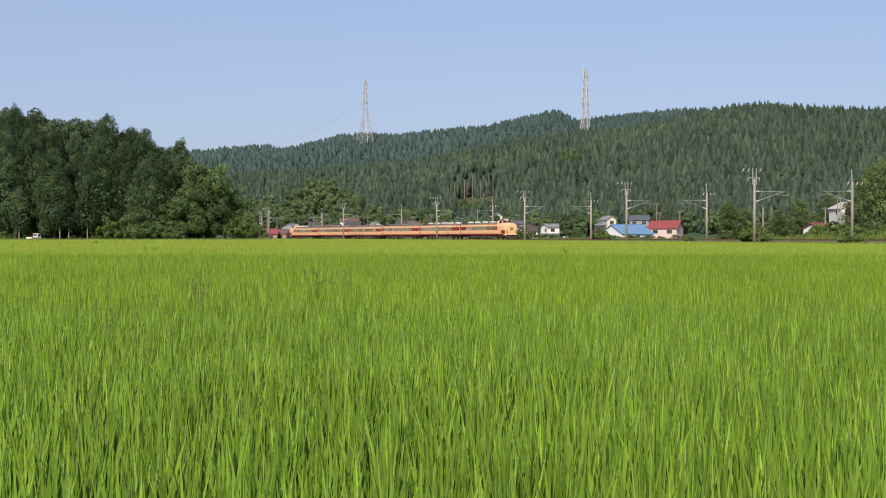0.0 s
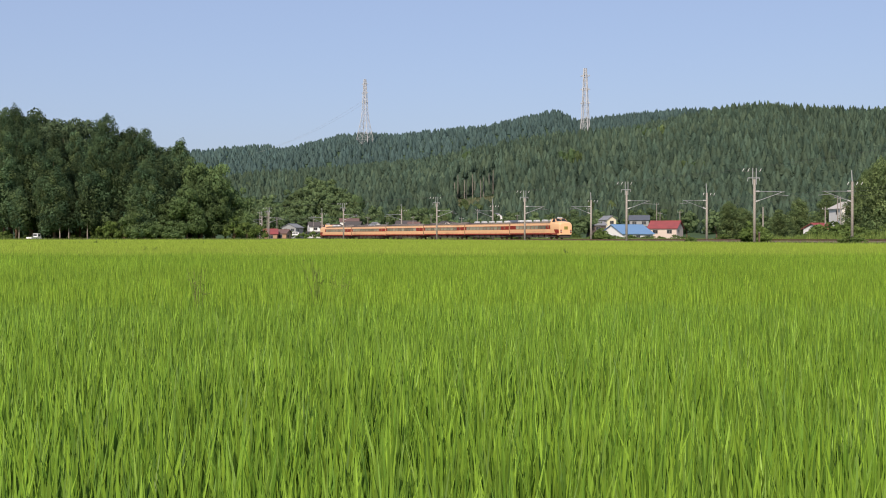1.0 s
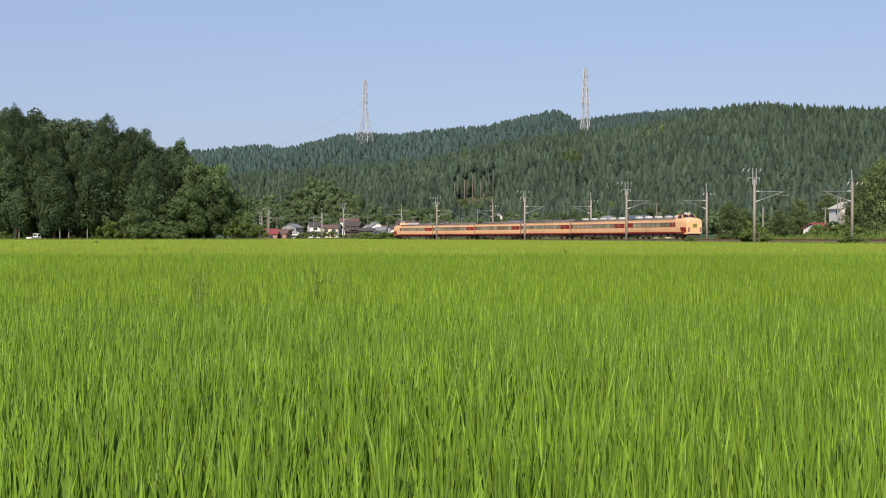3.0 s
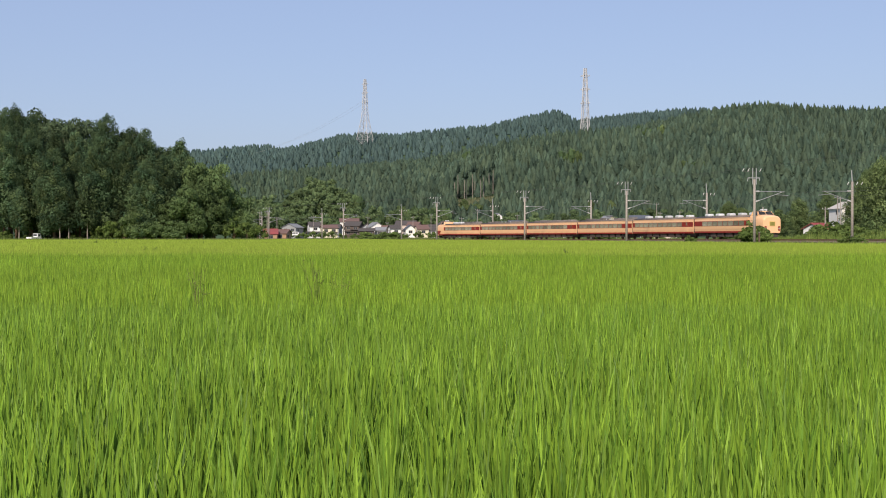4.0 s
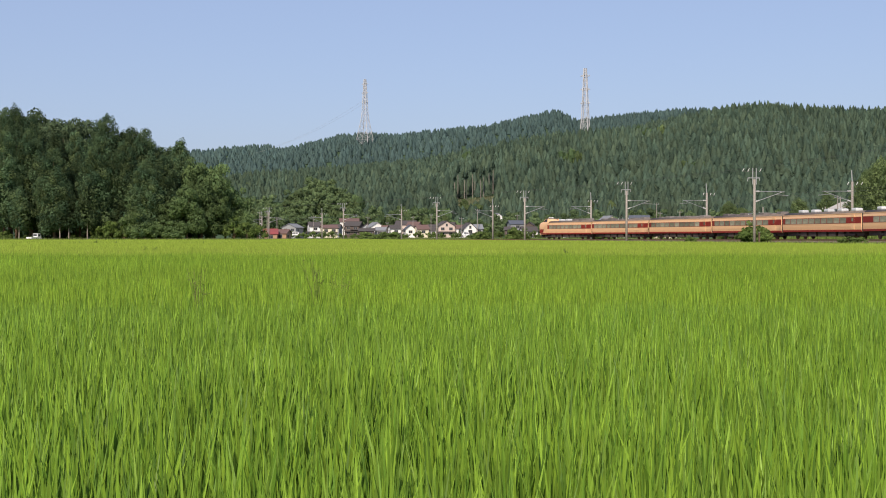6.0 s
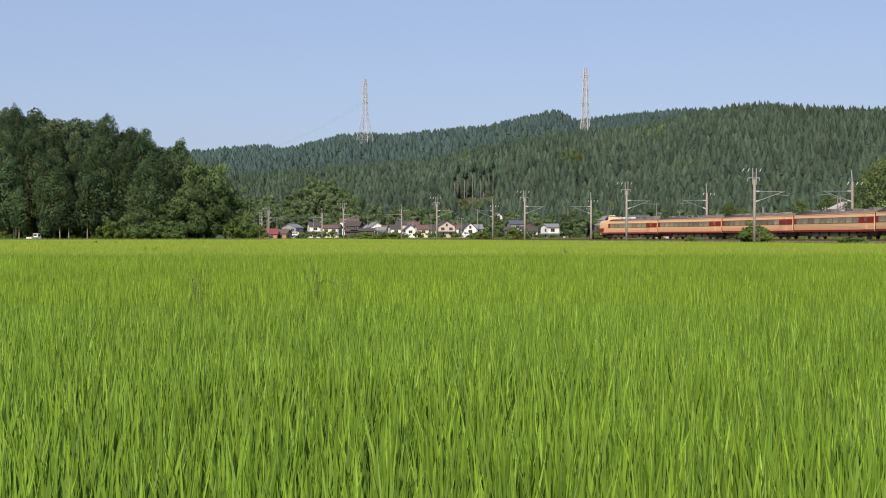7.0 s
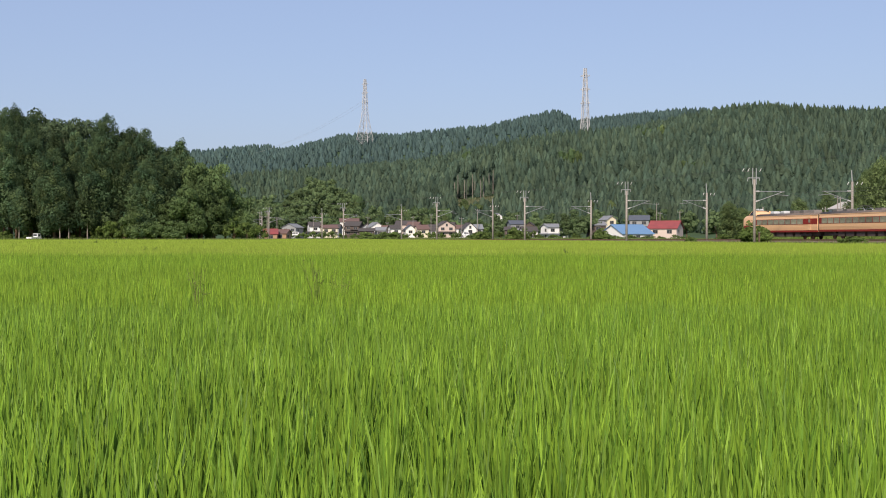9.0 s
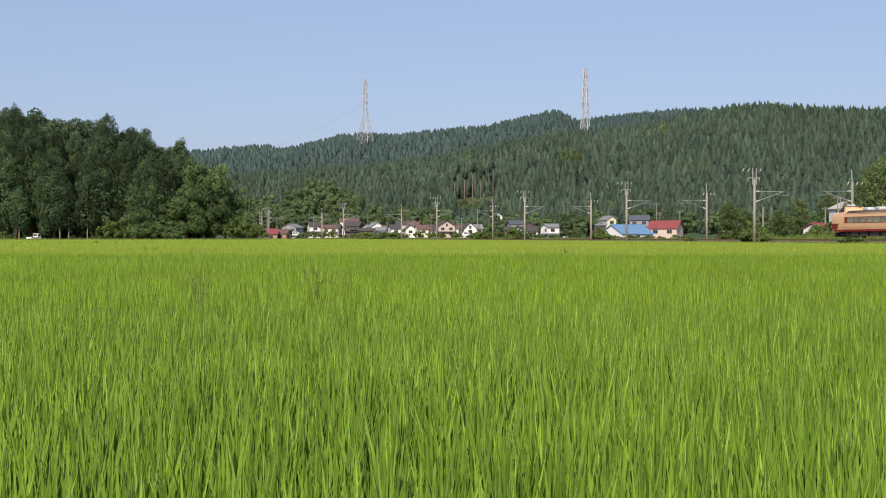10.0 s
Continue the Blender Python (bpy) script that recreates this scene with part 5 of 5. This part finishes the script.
def farm_van(m, label):
    v = thing("van", label, "van", "parked vans", m)
    white = mat("white van paint", (0.80, 0.80, 0.78), 0.3, 0.04, 0.5, 5)
    tyre = mat("tyre rubber", (0.03, 0.03, 0.03), 0.8, 0.1, 3, 20)
    prof = [(-1.65, 0.35), (-1.7, 0.9), (-1.6, 1.8), (-1.4, 1.88), (0.55, 1.88), (0.75, 1.8), (1.2, 1.1), (1.65, 0.95), (1.68, 0.35)]
    bm = bmesh.new()
    rows = [[bm.verts.new((x, y * (0.9 if z > 1.2 else 1.0), z)) for x, z in prof] for y in (-0.73, 0.73)]
    for i in range(len(prof)):
        j = (i + 1) % len(prof)
        bm.faces.new((rows[0][i], rows[0][j], rows[1][j], rows[1][i]))
    bm.faces.new(rows[0]), bm.faces.new(rows[1][::-1])
    bmesh.ops.recalc_face_normals(bm, faces=bm.faces)
    bmesh.ops.bevel(bm, geom=bm.edges[:], offset=0.05, segments=2, affect="EDGES")
    part("body", bm, white, v)
    for y in (-0.69, 0.69):
        for x0, x1 in ((-1.4, -0.5), (-0.4, 0.5)):
            bm = bmesh.new()
            box(bm, x0, x1, y - 0.04, y + 0.04, 1.2, 1.66)
            part("side_window", bm, PANE, v)
    bm = bmesh.new()
    box(bm, -1.69, -1.6, -0.5, 0.5, 1.2, 1.65)
    part("rear_window", bm, PANE, v)
    bm = bmesh.new()
    for p in ((0.86, -0.55, 1.72), (0.86, 0.55, 1.72), (1.22, 0.6, 1.14), (1.22, -0.6, 1.14)):
        bm.verts.new(p)
    bm.faces.new(bm.verts[:])
    bmesh.ops.solidify(bm, geom=bm.faces[:], thickness=0.03)
    part("windscreen", bm, PANE, v)
    for x in (-1.05, 1.05):
        for y in (-0.66, 0.66):
            bm = bmesh.new()
            tube(bm, (x, y - 0.08, 0.28), (x, y + 0.08, 0.28), 0.28, n=16)
            part("wheel", bm, tyre, v)


def kei_truck(m, label):
    """A light farm truck; x forward, z up from the ground."""
    t = thing("truck", label, "truck", "", m)
    white = mat("white truck paint", (0.80, 0.80, 0.78), 0.35, 0.05, 0.5, 5)
    tyre = mat("truck tyre rubber", (0.03, 0.03, 0.03), 0.8, 0.1, 3, 20)
    prof = [(0.42, 0.45), (0.42, 1.72), (0.55, 1.80), (1.20, 1.80), (1.32, 1.72), (1.62, 1.05), (1.66, 0.45)]
    bm = bmesh.new()
    rows = [[bm.verts.new((x, y * (0.93 if z > 1.2 else 1.0), z)) for x, z in prof] for y in (-0.72, 0.72)]
    for i in range(len(prof)):
        j = (i + 1) % len(prof)
        bm.faces.new((rows[0][i], rows[0][j], rows[1][j], rows[1][i]))
    bm.faces.new(rows[0]), bm.faces.new(rows[1][::-1])
    bmesh.ops.recalc_face_normals(bm, faces=bm.faces)
    bmesh.ops.bevel(bm, geom=bm.edges[:], offset=0.04, segments=2, affect="EDGES")
    part("cab", bm, white, t)
    bm = bmesh.new()
    box(bm, 0.405, 0.44, -0.52, 0.52, 1.2, 1.6)
    part("rear_window", bm, PANE, t)
    for y in (-0.695, 0.695):
        bm = bmesh.new()
        box(bm, 0.6, 1.25, y - 0.03, y + 0.03, 1.15, 1.62)
        part("side_window", bm, PANE, t)
    bm = bmesh.new()
    box(bm, -1.66, 0.38, -0.70, 0.70, 0.55, 0.66)
    part("bed_floor", bm, white, t)
    for x0, x1, y0, y1 in ((-1.66, 0.38, -0.72, -0.68), (-1.66, 0.38, 0.68, 0.72), (-1.70, -1.66, -0.72, 0.72)):
        bm = bmesh.new()
        box(bm, x0, x1, y0, y1, 0.6, 0.98, 0.01)
        part("bed_gate", bm, white, t)
    bm = bmesh.new()
    for y in (-0.5, 0.5):
        tube(bm, (0.36, y, 0.6), (0.36, y, 1.7), 0.025)
    tube(bm, (0.36, -0.6, 1.7), (0.36, 0.6, 1.7), 0.025)
    part("guard_rail", bm, STEEL, t)
    for x in (-1.0, 1.1):
        for y in (-0.62, 0.62):
            bm = bmesh.new()
            tube(bm, (x, y - 0.07, 0.27), (x, y + 0.07, 0.27), 0.27, n=16)
            part("wheel", bm, tyre, t)


def power_line(points, sag, label):
    """A conductor slung between supports."""
    v, f = [], []
    pts = []
    for a, b in zip(points, points[1:]):
        for i in range(16):
            t = i / 16
            p = Vector(a).lerp(Vector(b), t)
            p.z -= sag * 4 * t * (1 - t)
            pts.append(p)
    pts.append(Vector(points[-1]))
    bm = bmesh.new()
    for a, b in zip(pts, pts[1:]):
        tube(bm, a, b, 0.06, n=4)
    tagged(part("power_line", bm, STEEL), label, "power line", "power lines")


rough_grass()
# weeds
stand([(broad(160, 1.15, 0.42, "dark leafy weed clump rising out of the rice", "weed_clump", n=6, leaf=0.4, per=16, group="paddy weeds"), 1.15)],
      ((-27.9, 150, 1.16), (-29.2, 150, 1.05), (-26.3, 150, 1.05), (-19.3, 150, 1.02), (9.9, 62, 1.0), (-23.9, 75, 1.02), (-23.2, 75, 1.0)), 41)
weed(-1.72, 17.0, 1.08, 3, 0.34)
weed(-1.48, 17.6, 0.9, 8, 0.3)
weed(-2.75, 14.0, 1.02, 5, 0.2)
kei_truck(pose(-92.6, 281.5, 0.35, 0, 0, 68), "small white open-bed farm truck parked under the trees")
farm_van(pose(-58.6, 497, 1.3, 0, 0, 10), "small white van parked beside the grey house")
farm_van(pose(9.0, 508, 1.3, 0, 0, 185), "small white van parked before a village house")
for dx in (-3, 3):
    power_line([(-94.0 + dx, 1500, 164), (-550 + dx, 1480, 164 + dx)], 77, "pale conductor slung from the pylon")


def hedges():
    """Garden shrubs in front of the village houses."""
    rng = random.Random(33)
    p = [(broad(150 + i, 2.5, 2.0, "clipped garden shrub before a village house", "garden_shrub", n=9, leaf=0.45, per=36, group="garden shrubs"), 2.5) for i in range(2)]
    rows = [(-14.5 + 22.5 * (i + rng.uniform(-0.45, 0.45)) / 40, rng.uniform(480, 520), rng.uniform(1.2, 2.6)) for i in range(40)]
    rows += [(8.0 + 12 * (i + rng.uniform(-0.4, 0.4)) / 16, rng.uniform(375, 385), rng.uniform(0.8, 1.6)) for i in range(16)]
    stand(p, rows, 34)


hedges()


def marker_post(s, off, h):
    x, y, a = on_track(s, off)
    p = thing("marker_post", "short weathered wooden post beside a railway pole", "post", "", pose(x, y, rail_z(s), 0, 0, 10))
    bm = bmesh.new()
    box(bm, -0.09, 0.09, -0.09, 0.09, -1.2, h, 0.02)
    part("post", bm, BARK, p)
    bm = bmesh.new()
    box(bm, -0.1, 0.1, -0.1, 0.1, h, h + 0.05, 0.015)
    part("cap", bm, STEEL, p)


marker_post(123.6, -6.6, 0.9)


# ---- movement ----
def motions():
    for car, offset in CARS:
        walk(car, [(t / 2, train_pose(offset, t / 2)) for t in range(21)])


motions()
